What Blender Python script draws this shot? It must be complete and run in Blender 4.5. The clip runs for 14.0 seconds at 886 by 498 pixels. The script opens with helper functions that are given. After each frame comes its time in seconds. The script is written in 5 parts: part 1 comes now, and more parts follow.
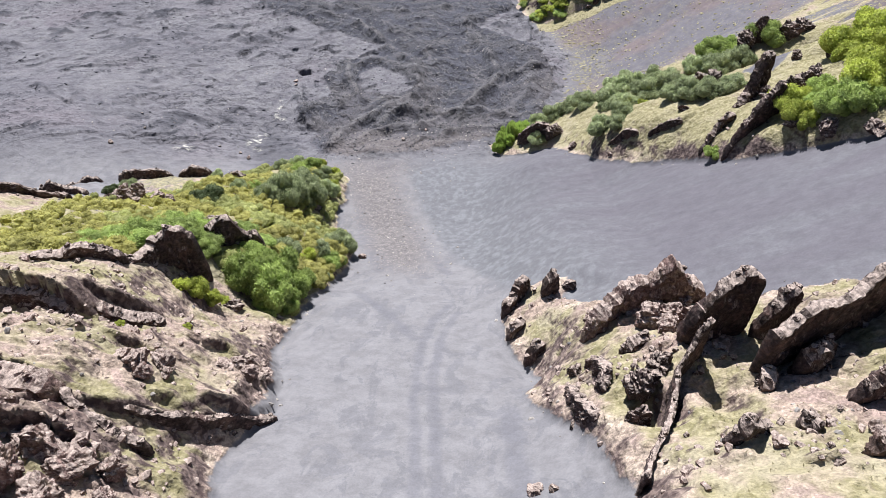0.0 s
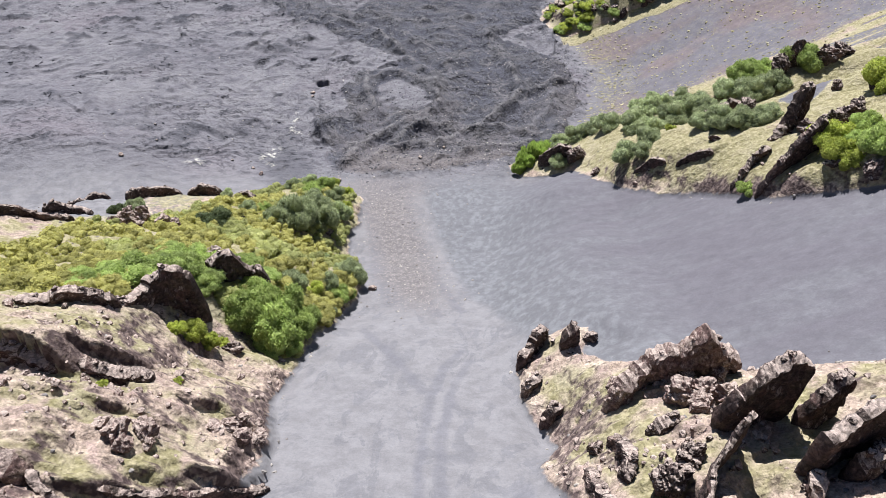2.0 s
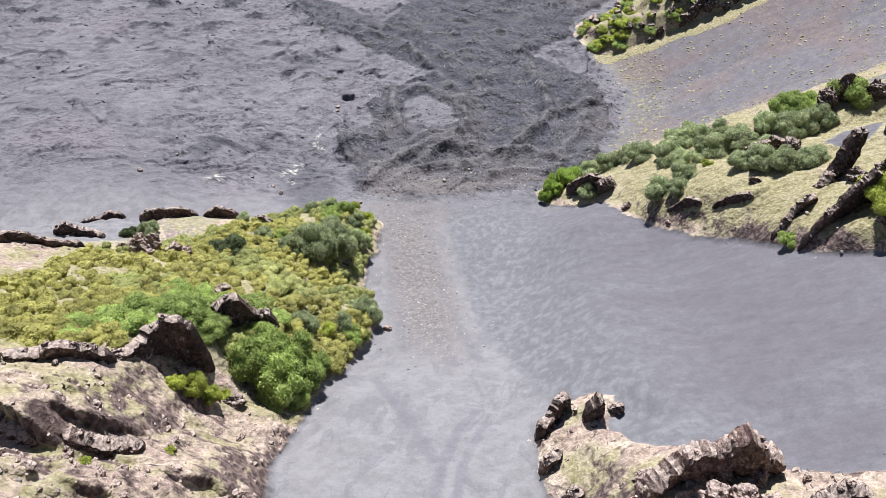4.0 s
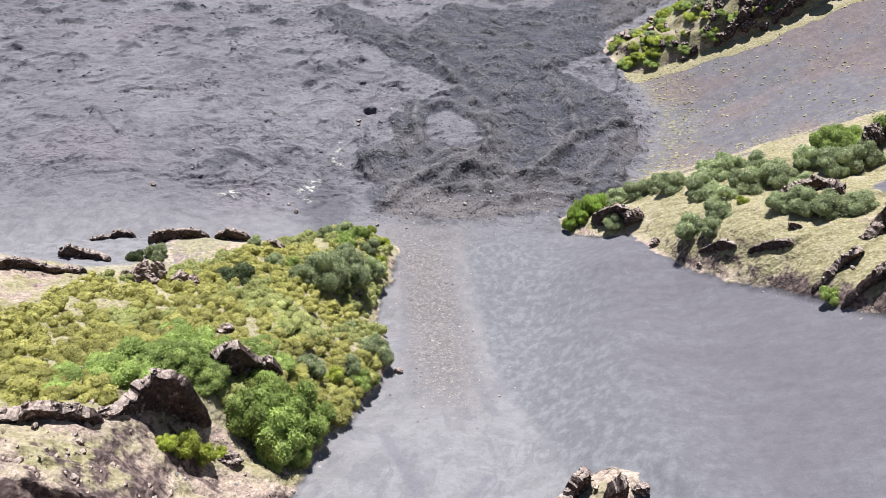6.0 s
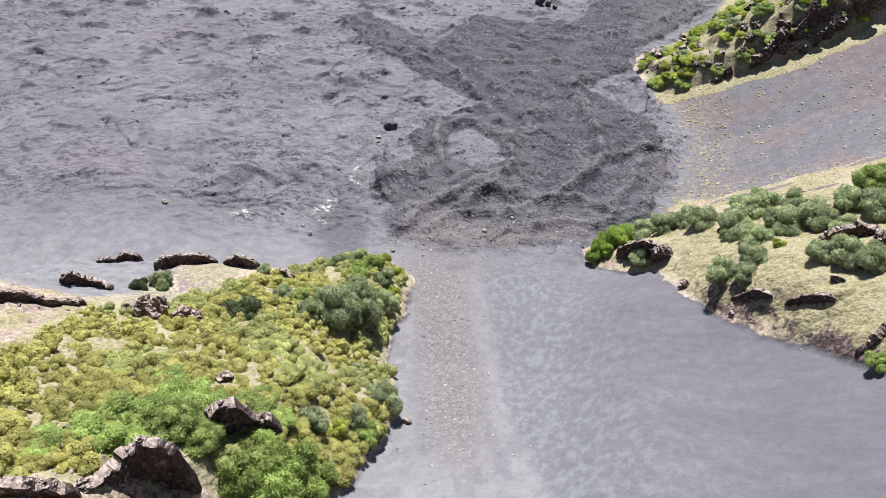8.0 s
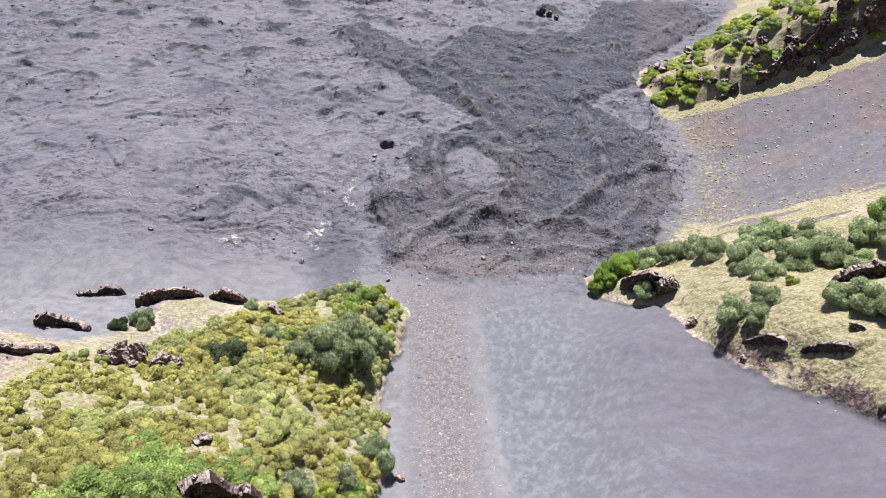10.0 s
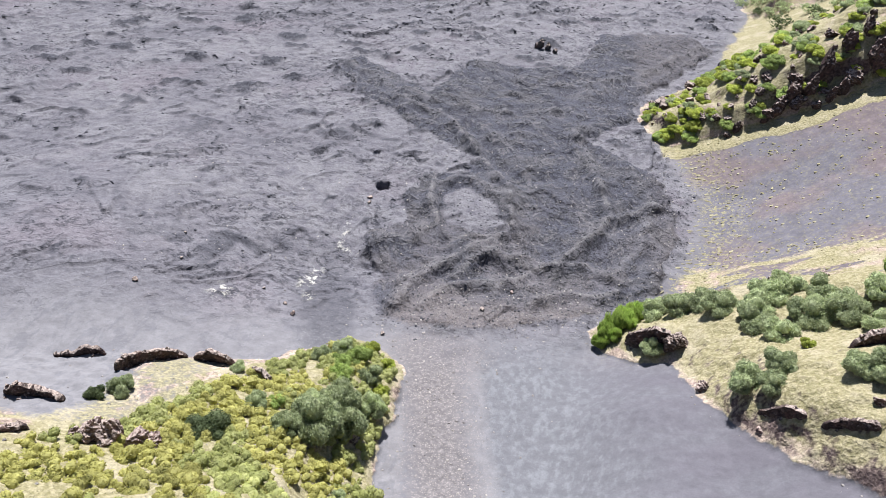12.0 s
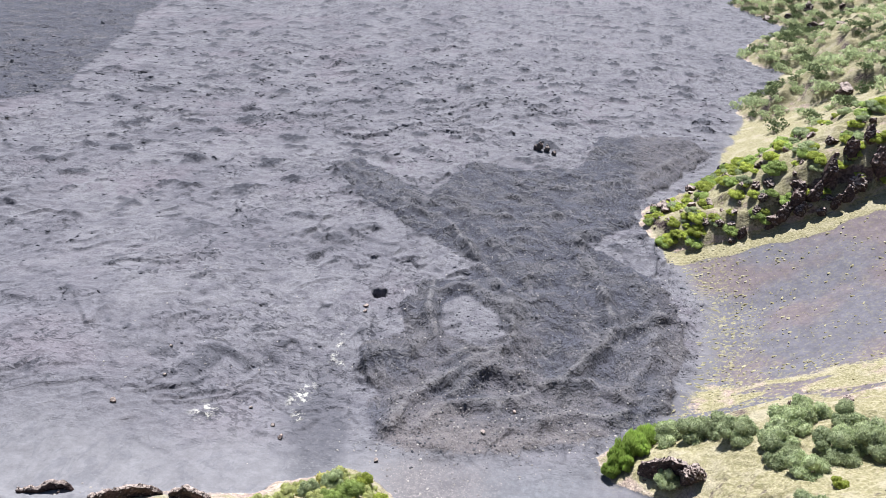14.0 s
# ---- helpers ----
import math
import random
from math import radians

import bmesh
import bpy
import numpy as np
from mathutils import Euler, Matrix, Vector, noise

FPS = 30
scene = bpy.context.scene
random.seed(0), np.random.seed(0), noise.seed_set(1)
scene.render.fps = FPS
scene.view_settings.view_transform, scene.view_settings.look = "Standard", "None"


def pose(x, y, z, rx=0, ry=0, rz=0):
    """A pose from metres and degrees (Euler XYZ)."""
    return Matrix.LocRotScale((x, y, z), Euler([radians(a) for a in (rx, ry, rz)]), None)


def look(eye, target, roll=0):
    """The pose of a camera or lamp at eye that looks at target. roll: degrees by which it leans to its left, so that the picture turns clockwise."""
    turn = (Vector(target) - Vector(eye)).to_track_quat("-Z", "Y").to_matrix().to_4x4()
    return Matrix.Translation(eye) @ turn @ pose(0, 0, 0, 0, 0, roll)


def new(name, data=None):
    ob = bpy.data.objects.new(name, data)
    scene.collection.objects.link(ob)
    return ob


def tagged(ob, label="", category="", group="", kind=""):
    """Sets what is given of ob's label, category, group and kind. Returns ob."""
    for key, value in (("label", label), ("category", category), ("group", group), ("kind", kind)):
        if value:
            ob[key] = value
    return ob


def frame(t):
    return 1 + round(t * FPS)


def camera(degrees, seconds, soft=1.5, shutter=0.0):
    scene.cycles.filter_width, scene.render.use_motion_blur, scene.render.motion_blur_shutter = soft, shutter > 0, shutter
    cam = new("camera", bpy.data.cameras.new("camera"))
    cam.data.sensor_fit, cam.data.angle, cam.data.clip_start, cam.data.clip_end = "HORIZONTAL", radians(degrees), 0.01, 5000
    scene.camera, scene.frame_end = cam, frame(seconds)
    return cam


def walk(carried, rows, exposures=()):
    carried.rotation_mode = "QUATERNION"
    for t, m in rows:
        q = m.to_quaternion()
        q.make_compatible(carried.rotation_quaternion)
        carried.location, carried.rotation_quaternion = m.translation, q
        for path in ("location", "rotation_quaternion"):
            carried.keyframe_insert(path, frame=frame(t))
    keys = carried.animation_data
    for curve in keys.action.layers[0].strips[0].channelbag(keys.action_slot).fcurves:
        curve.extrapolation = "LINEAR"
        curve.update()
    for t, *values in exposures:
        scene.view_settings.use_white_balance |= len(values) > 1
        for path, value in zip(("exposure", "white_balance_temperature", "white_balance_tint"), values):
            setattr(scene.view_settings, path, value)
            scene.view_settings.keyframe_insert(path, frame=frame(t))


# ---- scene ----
cam = camera(64.2, 14.0, 0.6)
PATH = [
    (0, (0.136, -0.448, 90.038), (0.133, 0.935, 88.593), -0.2),
    (0.5, (0.177, 0.926, 89.918), (0.174, 2.31, 88.474), -0.2),
    (1, (0.265, 2.412, 89.808), (0.248, 3.796, 88.363), -0.1),
    (1.5, (0.341, 3.953, 89.744), (0.307, 5.336, 88.301), -0.1),
    (2, (0.435, 5.474, 89.69), (0.383, 6.859, 88.248), -0.2),
    (2.5, (0.483, 7.033, 89.766), (0.413, 8.418, 88.325), -0.2),
    (3, (0.521, 8.622, 89.847), (0.434, 10.006, 88.406), -0.2),
    (3.5, (0.596, 10.251, 89.96), (0.491, 11.634, 88.52), -0.2),
    (4, (0.604, 11.847, 89.973), (0.483, 13.23, 88.533), -0.2),
    (6.5, (0.217, 19.925, 89.918), (0.023, 21.301, 88.479), 0.1),
    (7, (0.144, 21.642, 89.947), (-0.066, 23.016, 88.509), 0.1),
    (7.5, (-0.03, 23.232, 89.899), (-0.252, 24.603, 88.461), 0.2),
    (8, (-0.193, 24.842, 89.832), (-0.428, 26.213, 88.394), 0.2),
    (10.5, (-1.182, 32.977, 89.757), (-1.414, 34.349, 88.32), 0.5),
    (11, (-1.456, 34.589, 89.794), (-1.686, 35.96, 88.356), 0.5),
    (11.5, (-1.693, 36.268, 89.905), (-1.924, 37.65, 88.478), 0.5),
    (12, (-1.96, 37.932, 89.934), (-2.195, 39.345, 88.539), 0.6),
    (12.5, (-2.183, 39.531, 89.947), (-2.426, 40.988, 88.599), 0.6),
    (13, (-2.461, 41.176, 89.965), (-2.709, 42.672, 88.662), 0.7),
    (13.5, (-2.818, 42.866, 89.92), (-3.072, 44.403, 88.665), 0.7),
    (14, (-3.103, 44.492, 89.864), (-3.364, 46.065, 88.656), 0.8),
]
walk(cam, [(t, look(eye, target, roll)) for t, eye, target, roll in PATH], ((0, 1.0, 6110, 11), (8, 1.07, 6150, 11), (11, 1.1, 6120, 12), (14, 1.19, 5970, 11)))

# ---- sky and sun ----
SUN_HEIGHT, SUN_BEARING = 50.0, -10.0     # degrees above the horizon, degrees to the right of straight ahead
world = bpy.data.worlds.new("sky")
scene.world = world
world.use_nodes = True
sky = world.node_tree.nodes.new("ShaderNodeTexSky")
sky.sky_type, sky.sun_disc = "NISHITA", False
sky.sun_elevation, sky.sun_rotation, sky.altitude = radians(SUN_HEIGHT), radians(SUN_BEARING), 1500
world.node_tree.links.new(sky.outputs[0], world.node_tree.nodes["Background"].inputs[0])
world.node_tree.nodes["Background"].inputs[1].default_value = 0.05
sun = new("sun", bpy.data.lights.new("sun", "SUN"))
sun.data.energy, sun.data.angle, sun.data.color = 5.0, radians(0.5), (1.0, 0.97, 0.94)
sun_way = Vector((math.sin(radians(SUN_BEARING)) * math.cos(radians(SUN_HEIGHT)), math.cos(radians(SUN_BEARING)) * math.cos(radians(SUN_HEIGHT)), math.sin(radians(SUN_HEIGHT))))
sun.matrix_world = look(sun_way * 300, (0, 0, 0))

# ---- terrain shape: slopes, spurs and lava ----
PROFILE_Y = [-400, -100, -40, 0, 20, 34, 58.6, 77, 100, 112, 125, 150, 180, 222, 245, 300, 600, 4000]
PROFILE_Z = [240, 112, 82, 59.5, 47.5, 39.3, 24.8, 14.5, 6, 1.5, -3, -6, -10, -17, -20.5, -28, -62, -300]
TOE_Y = [0, 60, 90, 105, 120, 140, 160, 195, 240, 300, 400, 700]
TOE_X = [2, 2, 3, 8, 18, 30, 34, 26, 47, 68, 114, 215]
LEFT_SPUR = [(-9, -40), (-13, 10), (-14, 18), (-14.5, 22), (-12.8, 25.7), (-13.1, 30.6), (-14.5, 35.5), (-15.6, 40), (-15.2, 45.5),
             (-13.2, 53), (-12.4, 58), (-11.2, 64), (-12.2, 67.5), (-16, 76), (-16.6, 82), (-15.4, 91), (-17, 97), (-20, 100.4), (-26, 103),
             (-32, 98), (-36, 94), (-45, 92), (-53, 89), (-65, 85), (-80, 72), (-95, 50), (-110, 20), (-120, -40)]
NEAR_SPUR = [(9, -40), (9.6, 5), (9.6, 16), (9.4, 20), (8.2, 24), (5.6, 29.6), (7.2, 32.7), (5.6, 39.3), (5.4, 43.7), (7.4, 47), (10.4, 48),
             (12.6, 46.4), (13, 44), (12, 41.2), (13.4, 39.0), (17, 38.4), (20.6, 37.6), (22, 35.6), (27, 35), (36, 31), (50, 24), (90, 0), (100, -40)]
MID_SPUR = [(8.8, 112.8), (10.8, 106.5), (15, 103.5), (19.5, 101.5), (20.5, 96), (21.5, 90.5), (26, 82.5), (30, 77.5), (34.7, 70), (40, 65),
            (50, 58), (70, 48), (110, 40), (140, 60), (120, 110), (70, 114), (52, 120), (40, 124), (30, 126), (20, 121), (12, 117)]
CLIFF_SPUR = [(24, 207), (21, 198), (26, 184), (45, 184), (58, 184), (71, 187), (95, 188), (140, 188), (150, 235), (95, 240), (60, 238), (42, 229), (30, 215)]
FAR_SPURS = [[(62, 304), (71, 286), (100, 284), (170, 270), (170, 335), (100, 332), (76, 322)],
             [(80, 380), (92, 364), (116, 353), (140, 350), (200, 350), (230, 430), (150, 436), (110, 428), (90, 405)],
             [(98, 505), (116, 450), (150, 440), (260, 420), (300, 600), (160, 600), (110, 560)]]
PALE_ISLE = [(-20.5, 150.5), (-16, 155), (-9.5, 150.5), (-6.5, 142.5), (-11.3, 138.2), (-17.5, 140), (-20.6, 144)]
DARK_FLOW = [(-16, 103), (-27, 106), (-29, 112), (-28, 122), (-33, 129), (-33, 136), (-27.5, 139), (-29.5, 149), (-26.5, 158), (-17, 163.5),
             (-15, 167), (-37, 183), (-53, 198), (-62, 211), (-61, 226), (-49, 216), (-33, 203), (-26, 230), (-10.5, 226), (6, 232), (13, 262), (40, 269),
             (50, 255), (35, 229), (24, 212), (21, 196), (10, 183), (21, 173), (27, 165), (28, 149), (22, 128), (8, 113), (-6, 106)]
LEDGES = [([(-21, 21.6), (-19.2, 22.3), (-17, 23.0), (-14.8, 24.8), (-12.6, 26.2)], 1.3, 5.0), ([(-36, 33.2), (-31.5, 32.8), (-29.4, 32.3), (-27.8, 32.0), (-26.2, 31.4)], 2.7, 5.0),
          ([(-25.8, 33.6), (-24.2, 34.0), (-23.0, 34.8)], 1.8, 3.5), ([(-27, 22.8), (-24.5, 23.0), (-23.0, 22.6), (-22.0, 21.6)], 1.9, 4.0), ([(-19.2, 31.4), (-16.6, 31.6), (-14.6, 31.4)], 1.0, 3.0),
          ([(-23.4, 18.2), (-21.0, 18.8), (-18.6, 18.0)], 2.0, 3.0), ([(-22.6, 28.2), (-20.4, 28.6), (-18.4, 28.2)], 1.0, 2.5)]
RIDGES = [[(-24.2, 183.4), (-17.7, 171.9), (-13.5, 164.6), (-7.6, 156.2), (-5.8, 145.9), (-5.9, 138.8), (-10.9, 135.2), (-16.1, 126.6), (-21, 120.5), (-22.1, 112.3)],
          [(5.1, 177.3), (9, 168.3), (12, 156.6), (13.7, 149), (11.3, 142), (7.1, 136.1), (4.2, 130.6), (-0.7, 127.9), (-6.3, 121.8)], [(13.7, 147.2), (18.4, 150.8), (23.6, 154.3)],
          [(-14.5, 123.1), (-12.1, 128), (-8.4, 131.6), (-4, 130), (-1.3, 128.7)], [(4.2, 130.6), (9.4, 131.8), (14.9, 128)], [(-18.2, 113.8), (-14.1, 121), (-6.3, 121.8)],
          [(-23.8, 157.9), (-23, 146.7), (-19.8, 139.1), (-16.2, 134.1), (-10.1, 137.7), (-5.9, 138.8)], [(-0.1, 117.7), (5.5, 123.4), (11.3, 122.8), (14.4, 125.4)]]
LEVEES = [[(-22, 112), (-23, 120), (-17, 127), (-10, 130.5), (-5, 133), (1, 130), (8, 131)], [(-11, 121), (-6, 125), (-2, 122), (2, 118)],
          [(-31, 131), (-23, 134), (-22, 142), (-23, 154), (-15, 158), (-8, 152), (-6, 143), (-8, 133), (-15, 132)],
          [(-43, 196), (-26, 186), (-17, 172), (-12, 161), (-4, 152)], [(-4, 117), (5, 131), (13, 148), (11, 168), (6, 184)],
          [(-60, 216), (-45, 203), (-30, 194), (-14, 190), (2, 196)], [(-24, 226), (-8, 212), (8, 214), (24, 226), (44, 256)], [(14, 130), (20, 142), (22, 156), (18, 168)]]


def smooth(a, b, v):
    v = np.clip((v - a) / (b - a), 0, 1)
    return v * v * (3 - 2 * v)


def lattice(ix, iy, seed):
    n = (ix.astype(np.int64) * 374761393 + iy.astype(np.int64) * 668265263 + seed * 974634777) & 0xFFFFFFFF
    n = ((n ^ (n >> 13)) * 1274126177) & 0xFFFFFFFF
    return ((n ^ (n >> 16)) & 0xFFFF) / 65535.0


TURNS = np.random.default_rng(99).uniform(0, 2 * np.pi, 4096)
SHUFFLE = np.random.default_rng(98).permutation(4096)
TURN_X, TURN_Y = np.cos(TURNS), np.sin(TURNS)


def ripple(x, y, seed=0):
    """Gradient noise, about -0.7 to 0.7."""
    x, y = np.asarray(x, float), np.asarray(y, float)
    ix, iy = np.floor(x).astype(np.int64), np.floor(y).astype(np.int64)
    fx, fy = x - ix, y - iy
    u, v = fx * fx * fx * (fx * (fx * 6 - 15) + 10), fy * fy * fy * (fy * (fy * 6 - 15) + 10)
    left, right = SHUFFLE[(ix + seed * 131) & 4095], SHUFFLE[(ix + 1 + seed * 131) & 4095]
    a, b, c, d = (left + iy) & 4095, (right + iy) & 4095, (left + iy + 1) & 4095, (right + iy + 1) & 4095
    a, b, c, d = SHUFFLE[a], SHUFFLE[b], SHUFFLE[c], SHUFFLE[d]
    low = (TURN_X[a] * fx + TURN_Y[a] * fy) * (1 - u) + (TURN_X[b] * (fx - 1) + TURN_Y[b] * fy) * u
    high = (TURN_X[c] * fx + TURN_Y[c] * (fy - 1)) * (1 - u) + (TURN_X[d] * (fx - 1) + TURN_Y[d] * (fy - 1)) * u
    return low * (1 - v) + high * v


def rough(x, y, octaves=4, seed=0):
    total, size = 0.0, 1.0
    for k in range(octaves):
        total = total + size * ripple(x, y, seed + k)
        x, y, size = x * 2.03 + 11.7, y * 2.03 - 5.3, size * 0.5
    return total


def ridged(x, y, octaves=3, seed=0):
    total, size = 0.0, 1.0
    for k in range(octaves):
        total = total + size * (1 - 2.4 * np.abs(ripple(x, y, seed + k)))
        x, y, size = x * 2.1 + 3.1, y * 2.1 - 7.9, size * 0.5
    return total


def scarps(x, y, wide, seed, share=0.0, curl=1.0):
    """Broken steps with sharp risers towards -y and long backs: their height, 0 to 1, and where the risers are."""
    at = y / wide + 1.1 * curl * rough(x * curl / (2.2 * wide), y / (3.0 * wide), 3, seed)
    step = np.floor(at)
    f = at - step
    size = smooth(share, share + 0.28, ripple(x * curl / (1.6 * wide) + 7.31 * step, 0.37 * step, seed + 7))
    return size * smooth(0, 0.10, f) * (1 - f) ** 1.3, size * smooth(0.0, 0.03, f) * smooth(0.22, 0.10, f)


def inside(x, y, outline):
    """Distance to the outline, positive inside."""
    best = np.full(np.shape(x), 1e9)
    odd = np.zeros(np.shape(x), bool)
    for (ax, ay), (bx, by) in zip(outline, outline[1:] + outline[:1]):
        dx, dy = bx - ax, by - ay
        k = np.clip(((x - ax) * dx + (y - ay) * dy) / (dx * dx + dy * dy), 0, 1)
        best = np.minimum(best, np.hypot(x - ax - k * dx, y - ay - k * dy))
        crosses = ((ay > y) != (by > y)) & (x < (bx - ax) * (y - ay) / (by - ay + 1e-12) + ax)
        odd ^= crosses
    return np.where(odd, best, -best)


def near_line(x, y, line):
    best = np.full(np.shape(x), 1e9)
    for (ax, ay), (bx, by) in zip(line, line[1:]):
        dx, dy = bx - ax, by - ay
        k = np.clip(((x - ax) * dx + (y - ay) * dy) / (dx * dx + dy * dy), 0, 1)
        best = np.minimum(best, np.hypot(x - ax - k * dx, y - ay - k * dy))
    return best


def bank(d, width, power=2.0):
    return 1 - (1 - np.clip(d / width, 0, 1)) ** power


def ground_base(x, y):
    z = np.interp(y, PROFILE_Y, PROFILE_Z)
    s = x - np.interp(y, TOE_Y, TOE_X)
    low = smooth(0, 14, s) * 6.2 + np.clip(s - 10, 0, 60) * 0.12 + np.clip(s - 20, 0, 60) * 0.38
    hill = 0.55 * np.sqrt(np.clip(s, 0, None) ** 2 + 9) - 1.65
    z = z + low * smooth(108, 88, y) + hill * smooth(85, 120, y)
    z = z + 9 * np.exp(-(((x + 85) / 32) ** 2 + ((y - 117) / 35) ** 2))
    return z - 2.0 * np.exp(-(((x + 36) / 14) ** 2 + ((y - 118) / 14) ** 2))


def surface(x, y, fine=True):
    """The ground's height and the masks that its material is mixed from."""
    x, y = np.asarray(x, float), np.asarray(y, float)

    def grow(z, mask, shape):
        """Adds a shape where its mask is not nought."""
        i = np.nonzero(mask > 0.004)[0]
        if len(i):
            z[i] += mask[i] * shape(x[i], y[i])
    wx, wy = x + 1.5 * rough(x / 7, y / 7, 3, 5) + 0.35 * ripple(x / 0.9, y / 0.9, 9), y + 1.5 * rough(x / 7, y / 7, 3, 15)
    z = ground_base(x, y)
    dl, dn, dm, dc = (inside(wx, wy, o) for o in (LEFT_SPUR, NEAR_SPUR, MID_SPUR, CLIFF_SPUR))
    far = np.full(x.shape, -99.0)
    i = np.nonzero((y > 240) & (x > 30))[0]
    if len(i):
        far[i] = np.max([inside(x[i] + 6 * ripple(x[i] / 14, y[i] / 14, 27), y[i] + 6 * ripple(x[i] / 14, y[i] / 14, 37), o) for o in FAR_SPURS], axis=0)
    df = inside(x + 2.2 * rough(x / 6, y / 6, 3, 25), y + 2.2 * rough(x / 6, y / 6, 3, 35), DARK_FLOW)
    gully = smooth(2.6, 1.4, near_line(x + 1.2 * ripple(x / 5, y / 5, 43), y, [(46, 89), (52, 95), (60, 99), (72, 102), (100, 104)]))
    lift = np.interp(y, [40, 55, 62, 72, 85, 96], [10.5, 9, 7.5, 6, 5.2, 3.2]) + np.clip(-32 - x, 0, 22) * 0.15 * smooth(80, 60, y)
    z = z + lift * bank(dl, np.interp(y, [40, 60, 90], [14.5, 15, 8]), 1.45)
    z = z + bank(dn, 3) * np.interp(y, [10, 35, 42], [1.5, 1.2, 1.0])
    z = z + bank(dm, 9) * np.interp(x, [10, 22, 30, 60], [2.6, 3.6, 5.2, 4.5])
    z = z + bank(dc, 22, 1.4) * np.interp(x, [25, 45, 90], [5, 8, 11])
    z = z + bank(far, 30, 1.3) * 10
    # the cliff's steep face
    z = z + np.interp(x, [40, 50, 64, 90], [0, 1.4, 3.2, 5]) * smooth(0.0, 1.8, dc - 4 + 3.5 * rough(x / 6, y / 6, 3, 69)) * smooth(224, 212, y)
    # dips in the spurs
    for px, py, rx, ry, deep in ((-20, 42.5, 5.2, 6.5, 3.2), (-18, 73, 6, 7, 1.8), (-12, 57, 4, 5, 1.4), (-42, 51, 9, 6, 2.5), (8, 34, 2.8, 6.5, 2.8), (13.5, 43.5, 2.5, 2.5, 1.2)):
        z = z - deep * np.exp(-(((x - px) / rx) ** 2 + ((y - py) / ry) ** 2))
    # hollows under the ledges
    z = z - 0.3 * np.exp(-(near_line(x, y, [(-18.6, 21.2), (-16.4, 21.9), (-14.4, 23.4)]) / 1.3) ** 2)
    z = z - 2.4 * np.exp(-(((x - 13.0) / 1.2) ** 2 + ((y - 22.0) / 1.6) ** 2)) - 2.0 * np.exp(-(((x - 16.6) / 1.2) ** 2 + ((y - 21.8) / 2.4) ** 2))
    z = z - 1.3 * np.exp(-(near_line(x, y, [(-34, 31.2), (-28, 30.6), (-25, 30.6), (-22.6, 32.6)]) / 1.2) ** 2)
    for line, rise, reach in LEDGES:
        over = y - np.interp(x, [p[0] for p in line], [p[1] for p in line]) + 0.5 * rough(x / 1.6, y / 1.6, 3, 601)
        z = z + rise * smooth(-0.12, 0.22, over) * np.exp(-np.clip(over, 0, None) / reach) * smooth(line[0][0] - 1.2, line[0][0] + 0.8, x) * smooth(line[-1][0] + 1.2, line[-1][0] - 0.8, x) * (dl > 0)
    rock = np.maximum(np.maximum(dl, dn), np.maximum(dm, np.maximum(dc, far)))
    spur = smooth(0, 0.9, rock) * (1 - gully)
    # crags and small ledges on the spurs
    grow(z, spur, lambda x, y: 0.55 * rough(x / 5, y / 5, 3, 45))
    broken = smooth(0.2, 2.0, dl) * smooth(50, 40, y) * (0.12 + 0.7 * smooth(0.0, 0.35, rough(x / 5.5, y / 5.5, 2, 47)) + 0.5 * smooth(23, 18, y)) + 0.6 * smooth(0.2, 1.5, dn) * smooth(0.0, 0.35, rough(x / 5, y / 5, 2, 49)) \
        + 0.22 * smooth(0.2, 1, dl) * smooth(-44, -50, x) + 0.25 * smooth(0.2, 1, dm) * smooth(0.1, 0.4, rough(x / 5, y / 5, 2, 51))
    grow(z, broken, lambda x, y: 0.8 * np.clip(ridged(x / 3.0, y / 2.6, 3, 55), -0.4, 2) - 0.4 + 0.3 * smooth(-0.09, 0.09, ripple(x / 1.5, y / 1.1, 63)))
    ledge = smooth(0.3, 1.6, dl) * smooth(47, 40, y + 0.5 * np.clip(-26 - x, 0, 10)) + smooth(0.3, 1.6, dn) + 0.7 * smooth(0.3, 2, dm) + 0.6 * smooth(0.2, 1, dl) * smooth(-46, -49, x)
    grow(z, ledge, lambda x, y: 0.7 * scarps(x, y, 4.2, 601, 0.1)[0] + 0.4 * scarps(x, y, 1.7, 611, 0.0)[0] + 0.32 * scarps(x, y, 0.9, 617, -0.22)[0])
    grow(z, np.maximum(smooth(0, 5, dc), 1.6 * smooth(0, 8, far)), lambda x, y: 1.3 * np.clip(ridged(x / 13, y / 13, 3, 57), -0.3, 2) + 1.2 * rough(x / 6, y / 6, 3, 67))
    toe = x - np.interp(y, TOE_Y, TOE_X)
    lava = smooth(96, 122, y + 0.25 * np.clip(-x - 20, 0, 60) + 6 * ripple(x / 9, y / 9, 61)) * smooth(-2, -9, toe - 4) * (1 - spur)
    isle = smooth(-1.0, 1.2, inside(x + 1.6 * rough(x / 4, y / 4, 3, 26), y + 1.6 * rough(x / 4, y / 4, 3, 36), PALE_ISLE))
    flow = smooth(-0.4, np.interp(y, [108, 122], [9, 1.6]), df) * (1 - 0.65 * isle)
    # wrinkled old lava, drawn out across the slope and veiled by ash in places
    bx, by = x + 15 * rough(x / 33, y / 33, 2, 71), y + 15 * rough(x / 33, y / 33, 2, 81)
    veil = smooth(-0.35, 0.35, rough(x / 26, y / 26, 3, 91) + 0.35 * smooth(-75, -45, x)) * smooth(105, 135, y)
    old = lava * (1 - flow)
